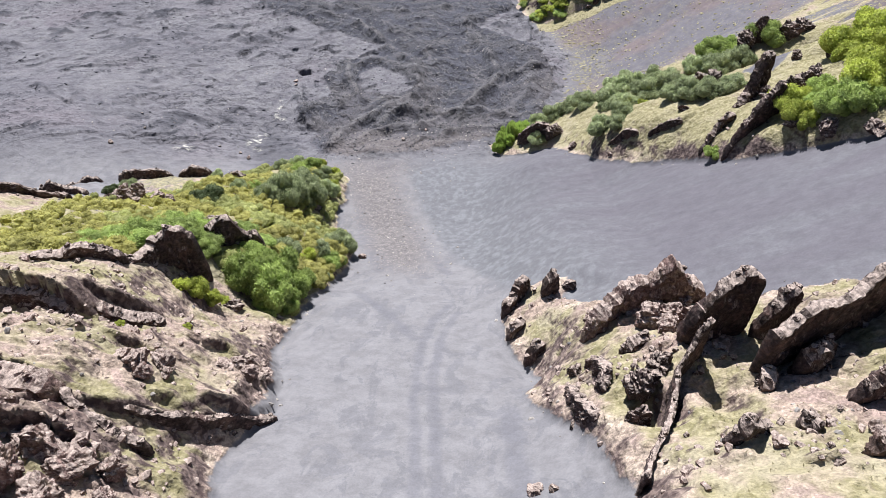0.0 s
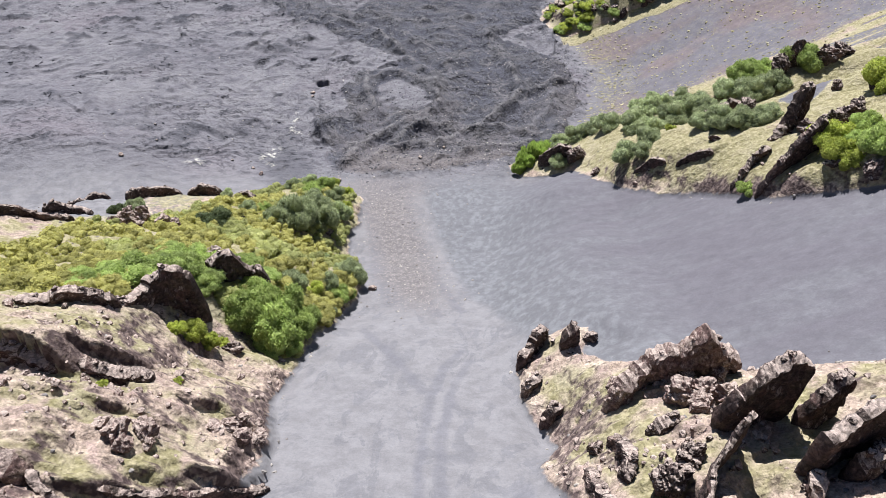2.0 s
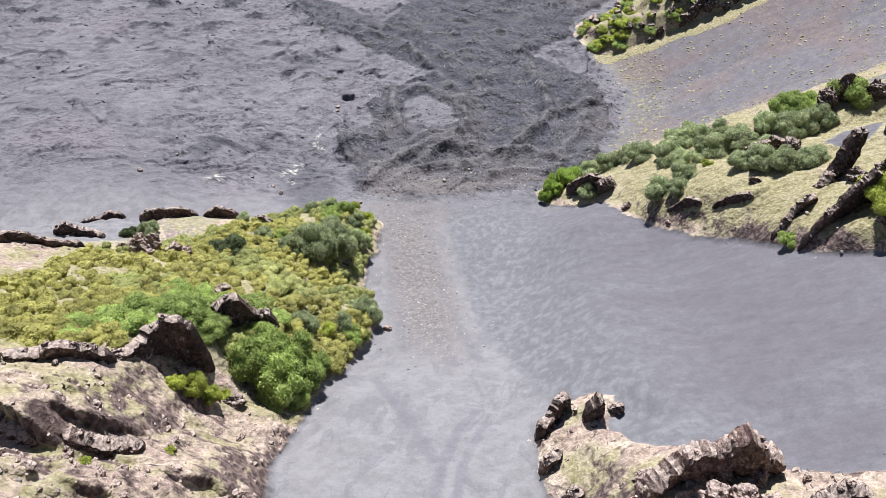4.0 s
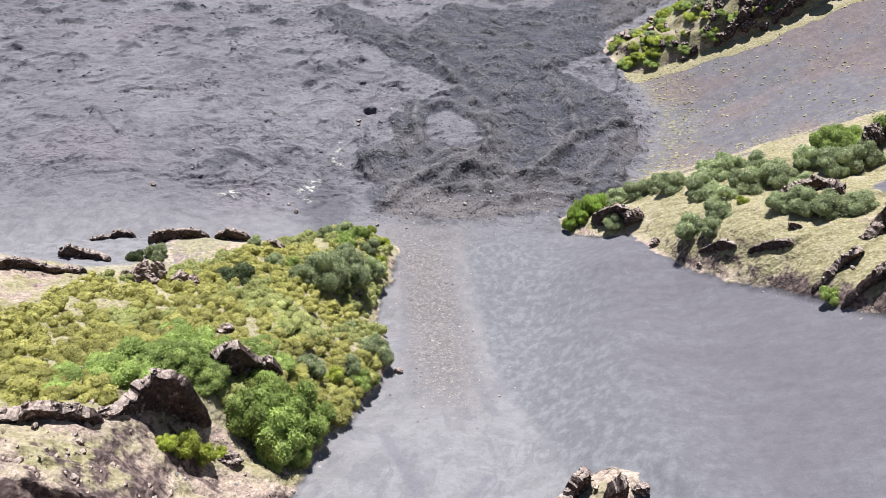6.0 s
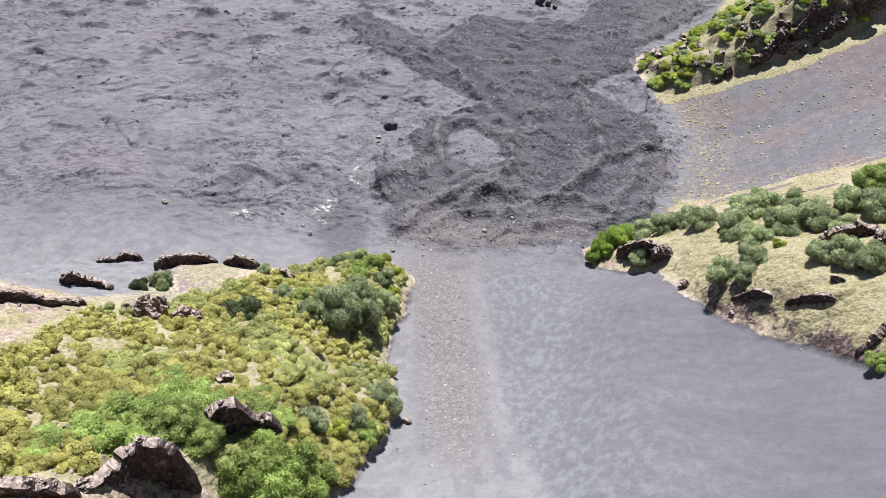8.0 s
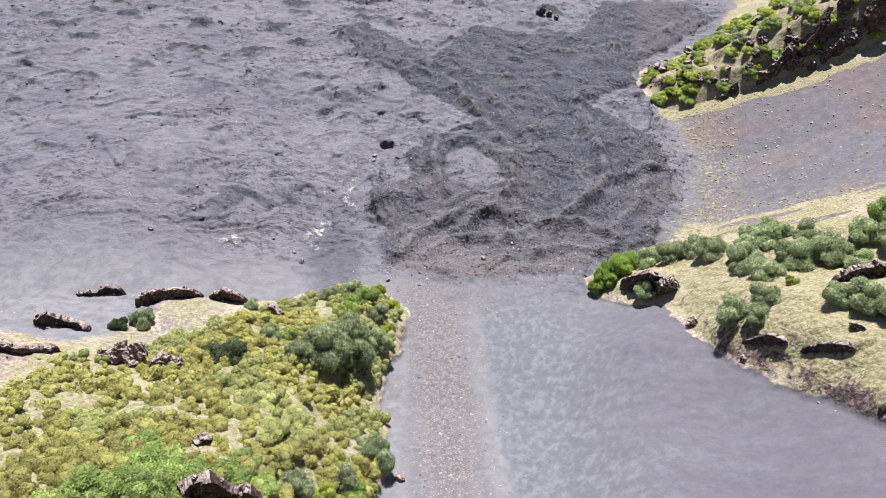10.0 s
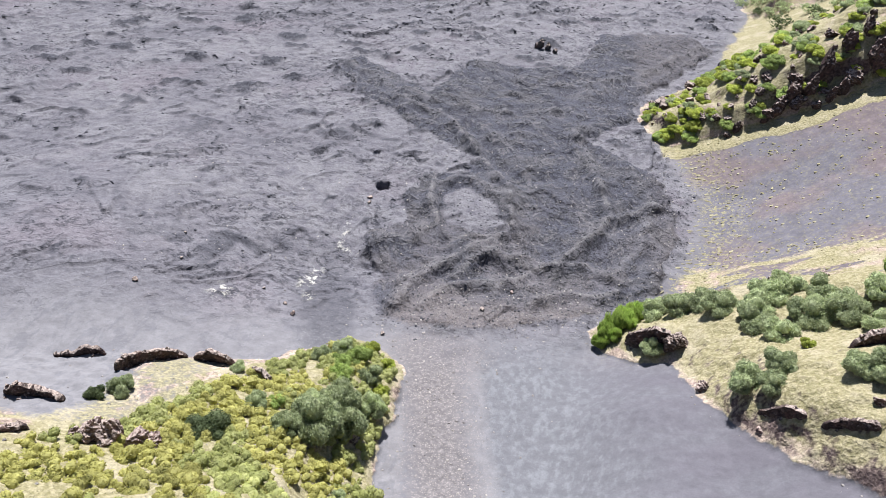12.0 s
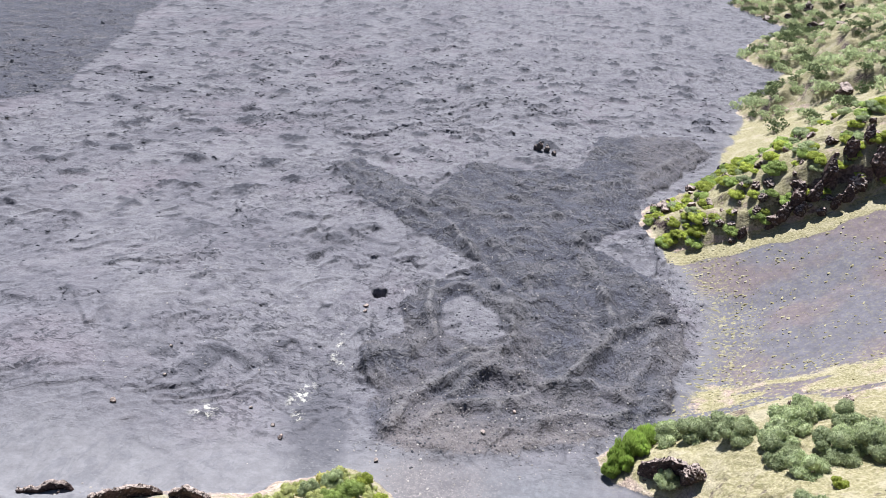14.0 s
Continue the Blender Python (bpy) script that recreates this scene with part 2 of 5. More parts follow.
    sx, sy = bx + 3.2 * rough(x / 9, y / 9, 2, 105), by - 0.3 * bx + 3.2 * rough(x / 9, y / 9, 2, 106)
    wave_a, seam_a = scarps(sx, sy, 5.6, 101, -0.05, 1.5)
    wave_b, seam_b = scarps(sx, sy, 2.5, 103, -0.02, 1.5)
    wave_c, seam_c = scarps(sx + 4 * rough(x / 14, y / 14, 2, 109), sy, 11.0, 107, 0.02, 1.5)
    show = (0.35 + 0.65 * smooth(-0.25, 0.15, rough(x / 15, y / 10, 2, 107))) * old
    z = z + show * (0.65 * wave_a + 0.36 * wave_b + 0.9 * wave_c)
    grow(z, old, lambda x, y: 0.35 * rough(x / 16, y / 16, 3, 111) + 0.14 * ridged(x / 5, y / 2.6, 2, 113))
    seam = show * np.maximum(0.75 * seam_c, np.maximum(0.85 * seam_a * smooth(-0.2, 0.2, ripple(x / 7, y / 7, 117)), 0.8 * seam_b * smooth(-0.1, 0.2, ripple(x / 5, y / 5, 119))))
    crag = smooth(0.22, 0.5, rough(x / 11, y / 7, 3, 121)) * old * smooth(135, 200, y)
    grow(z, crag, lambda x, y: 0.7 * np.clip(ridged(x / 2.6, y / 2.0, 3, 131), -0.3, 2))
    # fresh flow: thick rubbly lobes with levees and cross wrinkles
    levee = np.full(x.shape, 9.0)
    i = np.nonzero(flow > 0.004)[0]
    if len(i):
        lx, ly = x[i] + 0.9 * rough(x[i] / 4, y[i] / 4, 2, 141), y[i] + 0.9 * rough(x[i] / 4, y[i] / 4, 2, 151)
        for line in LEVEES:
            levee[i] = np.minimum(levee[i], near_line(lx, ly, line))
    thin = np.full(x.shape, 9.0)
    if len(i):
        for line in RIDGES:
            thin[i] = np.minimum(thin[i], near_line(x[i] + 0.35 * (lx - x[i]), y[i] + 0.35 * (ly - y[i]), line))
    crest = np.exp(-(levee / 1.5) ** 2) * smooth(-0.45, 0.15, ripple(x / 5, y / 5, 157))
    z = z + flow * (0.75 * np.exp(-(thin / 1.2) ** 2) - 0.3 * np.exp(-((thin - 2.6) / 1.4) ** 2) + 1.5 * np.exp(-np.hypot(x + 30.4, y - 130.5) ** 2 / 16))
    z = z + flow * (1.2 * bank(df, 5) + 0.8 * crest - 0.35 * np.exp(-((levee - 3.0) / 1.4) ** 2))
    ogive = ripple((bx + by) / 5.2, (by - bx) / 14, 171)
    grow(z, flow, lambda x, y: 1.1 * rough(x / 9, y / 9, 2, 161) + 0.55 * scarps(x, y, 8.5, 163, -0.05, 1.3)[0] + 0.22 * scarps(x, y, 3.4, 165, 0.0, 1.3)[0])
    z = z + flow * smooth(-0.3, 0.2, ripple(x / 14, y / 14, 173)) * 0.6 * (1 - 2.6 * np.abs(ogive))
    crest = np.maximum(np.maximum(0.55 * crest, 0.85 * smooth(0.85, 0.15, thin + 0.5 * ripple(x / 1.5, y / 1.5, 177)) * smooth(-0.5, 0.0, ripple(x / 4, y / 4, 179))), 0.5 * smooth(0.10, 0.02, np.abs(ogive)) * smooth(-0.1, 0.2, ripple(x / 14, y / 14, 173)))
    # pit in the old lava
    pit = np.hypot((x + 34.1) / 1.35, (y - 151.6) / 1.35)
    z = z - 4.2 * smooth(1.2, 0.8, pit + 0.6 * ripple(x * 0.8, y * 0.8, 181))
    # loose ash: soft swells only
    ash = (1 - spur) * (1 - flow) * (1 - lava)
    grow(z, ash, lambda x, y: 0.25 * rough(x / 13, y / 13, 2, 191))
    grow(z, ash * smooth(42, 34, np.abs(x)) * smooth(118, 108, y), lambda x, y: 0.05 * rough(x / 1.9, y / 1.3, 2, 195) + 0.10 * scarps(x, y, 2.4, 197)[0] + 0.05 * scarps(x, y, 1.1, 199)[0])
    # scoured run of gravel down the middle of the channel
    run = np.interp(y, [40, 62, 80, 98, 112, 122], [2, -5, -9.0, -13.5, -13, -9])
    gravel = np.exp(-((x - run + 1.3 * ripple(x / 5, y / 5, 201)) / np.interp(y, [45, 70, 95, 112], [5, 5, 6.5, 15])) ** 2) * smooth(48, 66, y) * smooth(134, 116, y)
    z = z - 0.5 * gravel * ash
    if fine:
        grow(z, flow, lambda x, y: 0.14 * rough(x / 1.5, y / 1.5, 3, 211) + 0.10 * scarps(x, y, 1.2, 213)[0])
        grow(z, old * smooth(110, 60, np.abs(x)) * smooth(230, 170, y), lambda x, y: 0.20 * rough(x / 2.4, y / 2.0, 2, 221))
        grow(z, old, lambda x, y: 0.28 * rough(x / 6, y / 5, 3, 223))
        grow(z, spur * (0.4 + np.clip(broken, 0, 1)), lambda x, y: 0.28 * rough(x / 0.9, y / 0.9, 3, 231))
        grow(z, gravel * ash, lambda x, y: 0.08 * rough(x / 0.8, y / 0.8, 2, 241))
    return z, dict(spur=spur, rock=rock, lava=lava, flow=flow, veil=veil, crag=np.maximum(crag, seam), gravel=gravel * ash, crest=crest * flow, left=dl, near=dn, mid=dm, cliff=dc, far=far, broken=broken, seam=seam, show=show, old=old)

# ---- materials ----
class Nodes:
    """A short way to write node trees."""

    def __init__(self, name):
        self.mat = bpy.data.materials.new(name)
        self.mat.use_nodes = True
        self.tree = self.mat.node_tree
        self.bsdf = self.tree.nodes["Principled BSDF"]
        self.where = self.tree.nodes.new("ShaderNodeNewGeometry").outputs["Position"]

    def node(self, kind, **inputs):
        n = self.tree.nodes.new(kind)
        for key, value in inputs.items():
            self.plug(n.inputs[key.replace("_", " ")], value)
        return n

    def plug(self, socket, value):
        if hasattr(value, "is_linked"):
            self.tree.links.new(value, socket)
        elif isinstance(value, tuple) and len(value) == 3 and socket.type == "RGBA":
            socket.default_value = (*value, 1)
        else:
            socket.default_value = value

    def noise(self, scale, detail=4.0, stretch=None, roughness=0.55, curl=0.0):
        where = self.where
        if stretch:
            m = self.node("ShaderNodeMapping", Vector=where, Scale=stretch)
            where = m.outputs[0]
        return self.node("ShaderNodeTexNoise", Vector=where, Scale=scale, Detail=detail, Roughness=roughness, Distortion=curl).outputs["Fac"]

    def cells(self, scale):
        return self.node("ShaderNodeTexVoronoi", Vector=self.where, Scale=scale)

    def attr(self, name):
        n = self.tree.nodes.new("ShaderNodeAttribute")
        n.attribute_name = name
        return n.outputs["Fac"]

    def ramp(self, value, low, high, a=0.0, b=1.0):
        n = self.node("ShaderNodeMapRange")
        n.interpolation_type = "SMOOTHSTEP"
        for i, v in enumerate((value, low, high, a, b)):
            self.plug(n.inputs[i], v)
        return n.outputs[0]

    def math(self, how, a, b=0.0):
        n = self.tree.nodes.new("ShaderNodeMath")
        n.operation = how
        self.plug(n.inputs[0], a), self.plug(n.inputs[1], b)
        return n.outputs[0]

    def mix(self, fac, a, b):
        n = self.tree.nodes.new("ShaderNodeMix")
        n.data_type = "RGBA"
        self.plug(n.inputs[0], fac), self.plug(n.inputs[6], a), self.plug(n.inputs[7], b)
        return n.outputs[2]

    def tone(self, colour, fac, low, high):
        """Lightens and darkens a colour by a factor between low and high."""
        k = self.ramp(fac, 0.3, 0.7, low, high)
        n = self.tree.nodes.new("ShaderNodeVectorMath")
        n.operation = "SCALE"
        self.plug(n.inputs[0], colour), self.plug(n.inputs["Scale"], k)
        return n.outputs[0]

    def bump(self, fac, strength, distance, under=None):
        n = self.node("ShaderNodeBump", Height=fac, Strength=strength, Distance=distance)
        if under is not None:
            self.tree.links.new(under, n.inputs["Normal"])
        return n.outputs[0]

    def done(self, colour, rough=0.9, normal=None, gloss=0.25):
        self.plug(self.bsdf.inputs["Base Color"], colour)
        self.plug(self.bsdf.inputs["Roughness"], rough)
        self.plug(self.bsdf.inputs["Specular IOR Level"], gloss)
        if normal is not None:
            self.tree.links.new(normal, self.bsdf.inputs["Normal"])
        return self.mat


def rgb(r, g, b):
    return (r, g, b, 1.0)


def ground_material():
    n = Nodes("volcanic_ground")
    big, mid, small, grain = n.noise(0.035, 4), n.noise(0.28, 5), n.noise(1.9, 5), n.noise(7.0, 4)
    # loose grey ash with paler drifts and darker damp streaks
    drift = n.noise(0.55, 5, (1.0, 0.8, 1.0), 0.62)
    scales = n.noise(1.0, 4, (1.1, 0.55, 1.0), 0.6)
    ash = n.mix(n.ramp(drift, 0.43, 0.57), rgb(0.150, 0.143, 0.146), rgb(0.166, 0.159, 0.162))
    patch = n.ramp(n.noise(0.30, 6, (1.4, 0.7, 1.0), 0.68, 0.8), 0.52, 0.58)
    ash = n.mix(n.math("MULTIPLY", patch, 0.7), ash, rgb(0.124, 0.120, 0.127))
    ash = n.mix(n.math("MULTIPLY", n.attr("track"), n.ramp(mid, 0.2, 0.6, 0.35, 0.8)), ash, rgb(0.122, 0.118, 0.128))
    low = n.mix(n.ramp(scales, 0.42, 0.66), rgb(0.108, 0.106, 0.112), rgb(0.142, 0.142, 0.148))
    low = n.mix(n.math("MULTIPLY", n.attr("violet"), n.ramp(n.noise(0.14, 4, (0.35, 1.5, 1.0)), 0.3, 0.6, 0.55, 1.0)), low, rgb(0.096, 0.089, 0.099))
    ash = n.mix(n.attr("basin"), ash, low)
    ash = n.tone(ash, grain, 0.94, 1.06)
    ash = n.tone(ash, n.noise(2.3, 6, (0.8, 1.0, 1.0), 0.75), 0.92, 1.07)
    ash = n.tone(ash, n.noise(0.7, 6, (0.8, 1.0, 1.0), 0.62), 0.92, 1.07)
    # gravel
    chip = n.cells(3.4)
    pebbles = n.mix(n.ramp(chip.outputs["Distance"], 0.15, 0.45), rgb(0.200, 0.177, 0.162), rgb(0.122, 0.110, 0.108))
    pebbles = n.tone(pebbles, small, 0.75, 1.25)
    colour = n.mix(n.ramp(n.math("ADD", n.attr("gravel"), n.math("MULTIPLY", n.math("SUBTRACT", small, 0.5), 1.1)), 0.15, 1.0), ash, pebbles)
    # old lava under a veil of ash; violet grey, partly haze painted in
    skin = n.mix(n.ramp(n.noise(0.5, 5, (0.8, 1.1, 1.0), 0.6), 0.36, 0.62), rgb(0.091, 0.086, 0.096), rgb(0.128, 0.121, 0.131))
    skin = n.mix(n.math("MULTIPLY", n.ramp(big, 0.5, 0.65), 0.6), skin, rgb(0.148, 0.128, 0.140))
    skin = n.mix(n.math("MULTIPLY", n.attr("veil"), n.ramp(mid, 0.35, 0.6)), skin, rgb(0.152, 0.144, 0.151))
    skin = n.tone(skin, small, 0.88, 1.1)
    skin = n.tone(skin, n.noise(4.0, 5, None, 0.75), 0.78, 1.2)
    # curled seams where the crust breaks through the ash, shadow lines and highlights painted in
    folds = None
    for scale, stretch, thin, curl in ((0.09, (0.9, 1.0, 1.0), 0.030, 1.2), (0.20, (0.8, 1.1, 1.0), 0.050, 1.6), (0.42, (0.8, 1.1, 1.0), 0.085, 1.4)):
        path = n.math("ABSOLUTE", n.math("SUBTRACT", n.noise(scale, 3, stretch, 0.5, curl), 0.5))
        here = n.math("MULTIPLY", n.math("MULTIPLY", n.ramp(n.noise(0.055, 3), 0.40, 0.60, 0.25, 1.0), n.ramp(n.noise(scale * 1.7, 3), 0.48, 0.60)), n.ramp(n.noise(2.4, 4, None, 0.7), 0.34, 0.56))
        line = n.math("MULTIPLY", n.ramp(path, thin, thin * 0.2), here)
        skin = n.mix(n.math("MULTIPLY", line, 0.68), skin, rgb(0.040, 0.039, 0.046))
        skin = n.mix(n.math("MULTIPLY", n.math("MULTIPLY", n.ramp(path, thin * 2.6, thin * 1.4), n.ramp(path, thin * 0.7, thin * 1.3)), n.math("MULTIPLY", here, 0.4)), skin, rgb(0.158, 0.152, 0.164))
        folds = line if folds is None else n.math("MAXIMUM", folds, line)
    skin = n.mix(n.math("MULTIPLY", n.ramp(n.noise(0.13, 5, None, 0.6), 0.60, 0.70), n.ramp(n.noise(1.5, 5, None, 0.7), 0.45, 0.56)), skin, rgb(0.038, 0.037, 0.044))
    colour = n.mix(n.attr("lava"), colour, skin)
    colour = n.mix(n.math("MULTIPLY", n.attr("crag"), n.ramp(small, 0.22, 0.52)), colour, rgb(0.042, 0.042, 0.050))
    # fresh clinker
    clinker = n.mix(n.ramp(n.noise(2.6, 6, None, 0.7), 0.4, 0.62), rgb(0.039, 0.039, 0.049), rgb(0.080, 0.079, 0.093))
    # paler colour on the crests paints in sunlit ridge tops
    clinker = n.mix(n.math("MULTIPLY", n.attr("crest"), n.ramp(mid, 0.2, 0.45)), clinker, rgb(0.152, 0.143, 0.140))
    clinker = n.mix(n.math("MULTIPLY", n.ramp(n.noise(0.11, 4), 0.52, 0.66), 0.75), clinker, rgb(0.090, 0.085, 0.087))
    for scale, thin in ((0.12, 0.028), (0.27, 0.045)):
        path = n.math("ABSOLUTE", n.math("SUBTRACT", n.noise(scale, 3, (1.0, 0.9, 1.0), 0.5, 0.9), 0.5))
        here = n.math("MULTIPLY", n.ramp(n.noise(scale * 1.5, 3), 0.42, 0.58), n.ramp(n.noise(1.6, 4, None, 0.7), 0.30, 0.55))
        clinker = n.mix(n.math("MULTIPLY", n.math("MULTIPLY", n.ramp(path, thin * 3.0, thin * 1.3), here), 0.55), clinker, rgb(0.030, 0.029, 0.035))
        clinker = n.mix(n.math("MULTIPLY", n.math("MULTIPLY", n.ramp(path, thin, thin * 0.2), here), 0.75), clinker, rgb(0.142, 0.134, 0.134))
        crease = n.math("MULTIPLY", n.ramp(path, thin * 2.5, 0.0), here)
    clinker = n.mix(n.math("MULTIPLY", n.attr("brown"), n.ramp(small, 0.3, 0.65, 0.5, 1.0)), clinker, rgb(0.130, 0.113, 0.108))
    clinker = n.tone(clinker, n.noise(9.0, 3, None, 0.7), 0.6, 1.45)
    colour = n.mix(n.ramp(n.math("ADD", n.attr("flow"), n.math("MULTIPLY", n.math("SUBTRACT", small, 0.5), 0.5)), 0.35, 0.65), colour, clinker)
    # scree of the side slope, dotted with straw
    scree = n.mix(n.ramp(n.noise(0.06, 4), 0.45, 0.62), rgb(0.108, 0.101, 0.112), rgb(0.126, 0.101, 0.103))
    scree = n.tone(scree, n.noise(0.5, 5, None, 0.6), 0.86, 1.12)
    scree = n.tone(scree, small, 0.9, 1.1)
    straw = n.mix(n.ramp(small, 0.35, 0.65), rgb(0.19, 0.165, 0.085), rgb(0.30, 0.27, 0.13))
    scree = n.mix(n.math("MULTIPLY", n.attr("straw"), n.ramp(n.noise(1.3, 5, None, 0.65), 0.50, 0.62)), scree, straw)
    colour = n.mix(n.attr("hill"), colour, scree)
    # spurs: pinkish tuff soil, dry grass, bare rock on steep faces
    soil = n.mix(n.ramp(mid, 0.38, 0.62), rgb(0.310, 0.240, 0.188), rgb(0.400, 0.328, 0.255))
    soil = n.mix(n.math("MULTIPLY", n.ramp(n.noise(0.45, 5, None, 0.65), 0.5, 0.62), 0.6), soil, rgb(0.26, 0.185, 0.165))
    soil = n.tone(soil, small, 0.78, 1.18)
    soil = n.mix(n.math("MULTIPLY", n.attr("rocky"), n.ramp(n.noise(0.7, 6, None, 0.7), 0.42, 0.60)), soil, n.mix(n.ramp(small, 0.4, 0.62), rgb(0.085, 0.056, 0.052), rgb(0.21, 0.145, 0.128)))
    clod = n.cells(2.6)
    soil = n.tone(soil, clod.outputs["Color"], 0.88, 1.1)
    soil = n.mix(n.ramp(clod.outputs["Distance"], 0.45, 0.62, 0.0, 0.16), soil, rgb(0.14, 0.10, 0.09))
    soil = n.tone(soil, n.noise(3.6, 5, None, 0.75), 0.82, 1.2)
    soil = n.tone(soil, grain, 0.75, 1.25)
    grass = n.mix(n.ramp(small, 0.38, 0.64), rgb(0.188, 0.166, 0.084), rgb(0.288, 0.252, 0.150))
    grass = n.mix(n.ramp(n.noise(0.22, 4), 0.5, 0.68), grass, rgb(0.30, 0.262, 0.172))
    grass = n.tone(grass, n.noise(4.5, 5, None, 0.7), 0.74, 1.2)
    turf = n.ramp(n.math("ADD", n.attr("grass"), n.math("MULTIPLY", n.math("SUBTRACT", mid, 0.5), 1.3)), 0.35, 0.62)
    land = n.mix(turf, soil, grass)
    up = n.tree.nodes.new("ShaderNodeSeparateXYZ")
    n.tree.links.new(n.tree.nodes["Geometry"].outputs["Normal"], up.inputs[0])
    bare = n.mix(n.ramp(small, 0.4, 0.62), rgb(0.065, 0.045, 0.042), rgb(0.17, 0.125, 0.108))
    steep = n.ramp(n.math("ADD", up.outputs["Z"], n.math("MULTIPLY", n.math("SUBTRACT", small, 0.5), 0.35)), 0.66, 0.48)
    land = n.mix(steep, land, bare)
    colour = n.mix(n.ramp(n.math("ADD", n.attr("spur"), n.math("MULTIPLY", n.math("SUBTRACT", small, 0.5), 0.8)), 0.3, 0.7), colour, land)
    colour = n.mix(n.math("MULTIPLY", n.attr("white"), n.ramp(n.noise(0.9, 7, (1.0, 0.7, 1.0), 0.72), 0.50, 0.62)), colour, rgb(0.40, 0.38, 0.33))
    firm = n.ramp(n.math("ADD", n.attr("spur"), n.math("ADD", n.attr("flow"), n.attr("lava"))), 0.0, 1.0, 0.25, 1.0)
    rise = n.bump(n.math("MULTIPLY", grain, firm), 0.5, 0.12)
    rise = n.bump(n.math("MULTIPLY", clod.outputs["Distance"], n.attr("spur")), 0.45, -0.14, rise)
    coarse = n.math("MULTIPLY", n.ramp(n.math("ADD", n.attr("spur"), n.math("ADD", n.attr("flow"), n.attr("lava"))), 0.0, 1.0, 0.1, 1.0), small)
    rise = n.bump(coarse, 0.65, 0.4, rise)
    rise = n.bump(n.math("MULTIPLY", folds, n.attr("lava")), 0.7, -0.25, rise)
    rise = n.bump(n.math("MULTIPLY", crease, n.attr("flow")), 0.7, 0.35, rise)
    return n.done(colour, 0.93, rise, 0.2)


def rock_material(name, dark, light, lichen=0.35):
    n = Nodes(name)
    mid, small, grain = n.noise(0.8, 5), n.noise(2.4, 6, None, 0.7), n.noise(9, 5, None, 0.7)
    chunk = n.cells(2.2)
    colour = n.mix(n.ramp(small, 0.36, 0.64), rgb(*dark), rgb(*light))
    colour = n.mix(n.math("MULTIPLY", n.ramp(n.noise(0.5, 4), 0.5, 0.64), 0.5), colour, rgb(0.135, 0.078, 0.066))
    colour = n.mix(n.math("MULTIPLY", n.ramp(mid, 0.5, 0.62), lichen), colour, rgb(0.30, 0.25, 0.16))
    colour = n.tone(colour, chunk.outputs["Color"], 0.8, 1.2)
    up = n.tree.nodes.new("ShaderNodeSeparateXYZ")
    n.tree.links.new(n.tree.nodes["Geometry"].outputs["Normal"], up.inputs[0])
    # upward faces paler: sunlit tops painted into the colour, partly pale crust
    lit_top = n.ramp(n.math("ADD", up.outputs["Z"], n.math("MULTIPLY", n.math("SUBTRACT", grain, 0.5), 0.7)), 0.50, 0.88, 0.0, 0.85)
    colour = n.mix(lit_top, colour, rgb(0.41, 0.33, 0.28))
    crack = n.cells(3.1)
    colour = n.mix(n.ramp(n.math("ADD", crack.outputs["Distance"], n.math("MULTIPLY", n.math("SUBTRACT", small, 0.5), 0.7)), 0.48, 0.68, 0.0, 0.4), colour, rgb(*[0.6 * v for v in dark]))
    colour = n.tone(colour, grain, 0.7, 1.3)
    rise = n.bump(small, 0.6, 0.2)
    rise = n.bump(crack.outputs["Distance"], 0.6, -0.10, rise)
    return n.done(colour, 0.92, n.bump(grain, 0.6, 0.07, rise), 0.2)


def stone_material(name, a, b):
    n = Nodes(name)
    pick = n.tree.nodes["Geometry"].outputs["Random Per Island"]
    colour = n.mix(pick, rgb(*a), rgb(*b))
    colour = n.tone(colour, n.noise(5, 4), 0.8, 1.2)
    return n.done(colour, 0.9, n.bump(n.noise(9, 3), 0.5, 0.05), 0.2)


def leaf_material(name, a, b, glow=0.5):
    n = Nodes(name)
    pick = n.tree.nodes["Geometry"].outputs["Random Per Island"]
    each = n.tree.nodes.new("ShaderNodeObjectInfo").outputs["Random"]
    colour = n.mix(pick, rgb(*a), rgb(*b))
    colour = n.tone(colour, n.noise(0.9, 3), 0.8, 1.2)
    colour = n.tone(colour, each, 0.86, 1.14)
    mat = n.done(colour, 0.75, None, 0.25)
    thin = n.node("ShaderNodeBsdfTranslucent", Color=colour)
    both = n.node("ShaderNodeMixShader", Fac=glow)
    n.tree.links.new(n.bsdf.outputs[0], both.inputs[1])
    n.tree.links.new(thin.outputs[0], both.inputs[2])
    n.tree.links.new(both.outputs[0], n.tree.nodes["Material Output"].inputs[0])
    return mat


GROUND = ground_material()
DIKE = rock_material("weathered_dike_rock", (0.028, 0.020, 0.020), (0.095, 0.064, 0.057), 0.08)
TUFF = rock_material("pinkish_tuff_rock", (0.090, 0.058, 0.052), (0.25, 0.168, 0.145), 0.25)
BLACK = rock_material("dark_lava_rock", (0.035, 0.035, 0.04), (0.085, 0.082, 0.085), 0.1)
PEBBLE = stone_material("pale_stones", (0.13, 0.118, 0.115), (0.33, 0.30, 0.265))
CLINKER = stone_material("clinker_blocks", (0.034, 0.034, 0.040), (0.10, 0.096, 0.100))
CRUST = stone_material("lava_crust", (0.045, 0.045, 0.052), (0.105, 0.10, 0.108))
STRAW = leaf_material("dry_grass", (0.34, 0.305, 0.17), (0.46, 0.42, 0.27), 0.5)
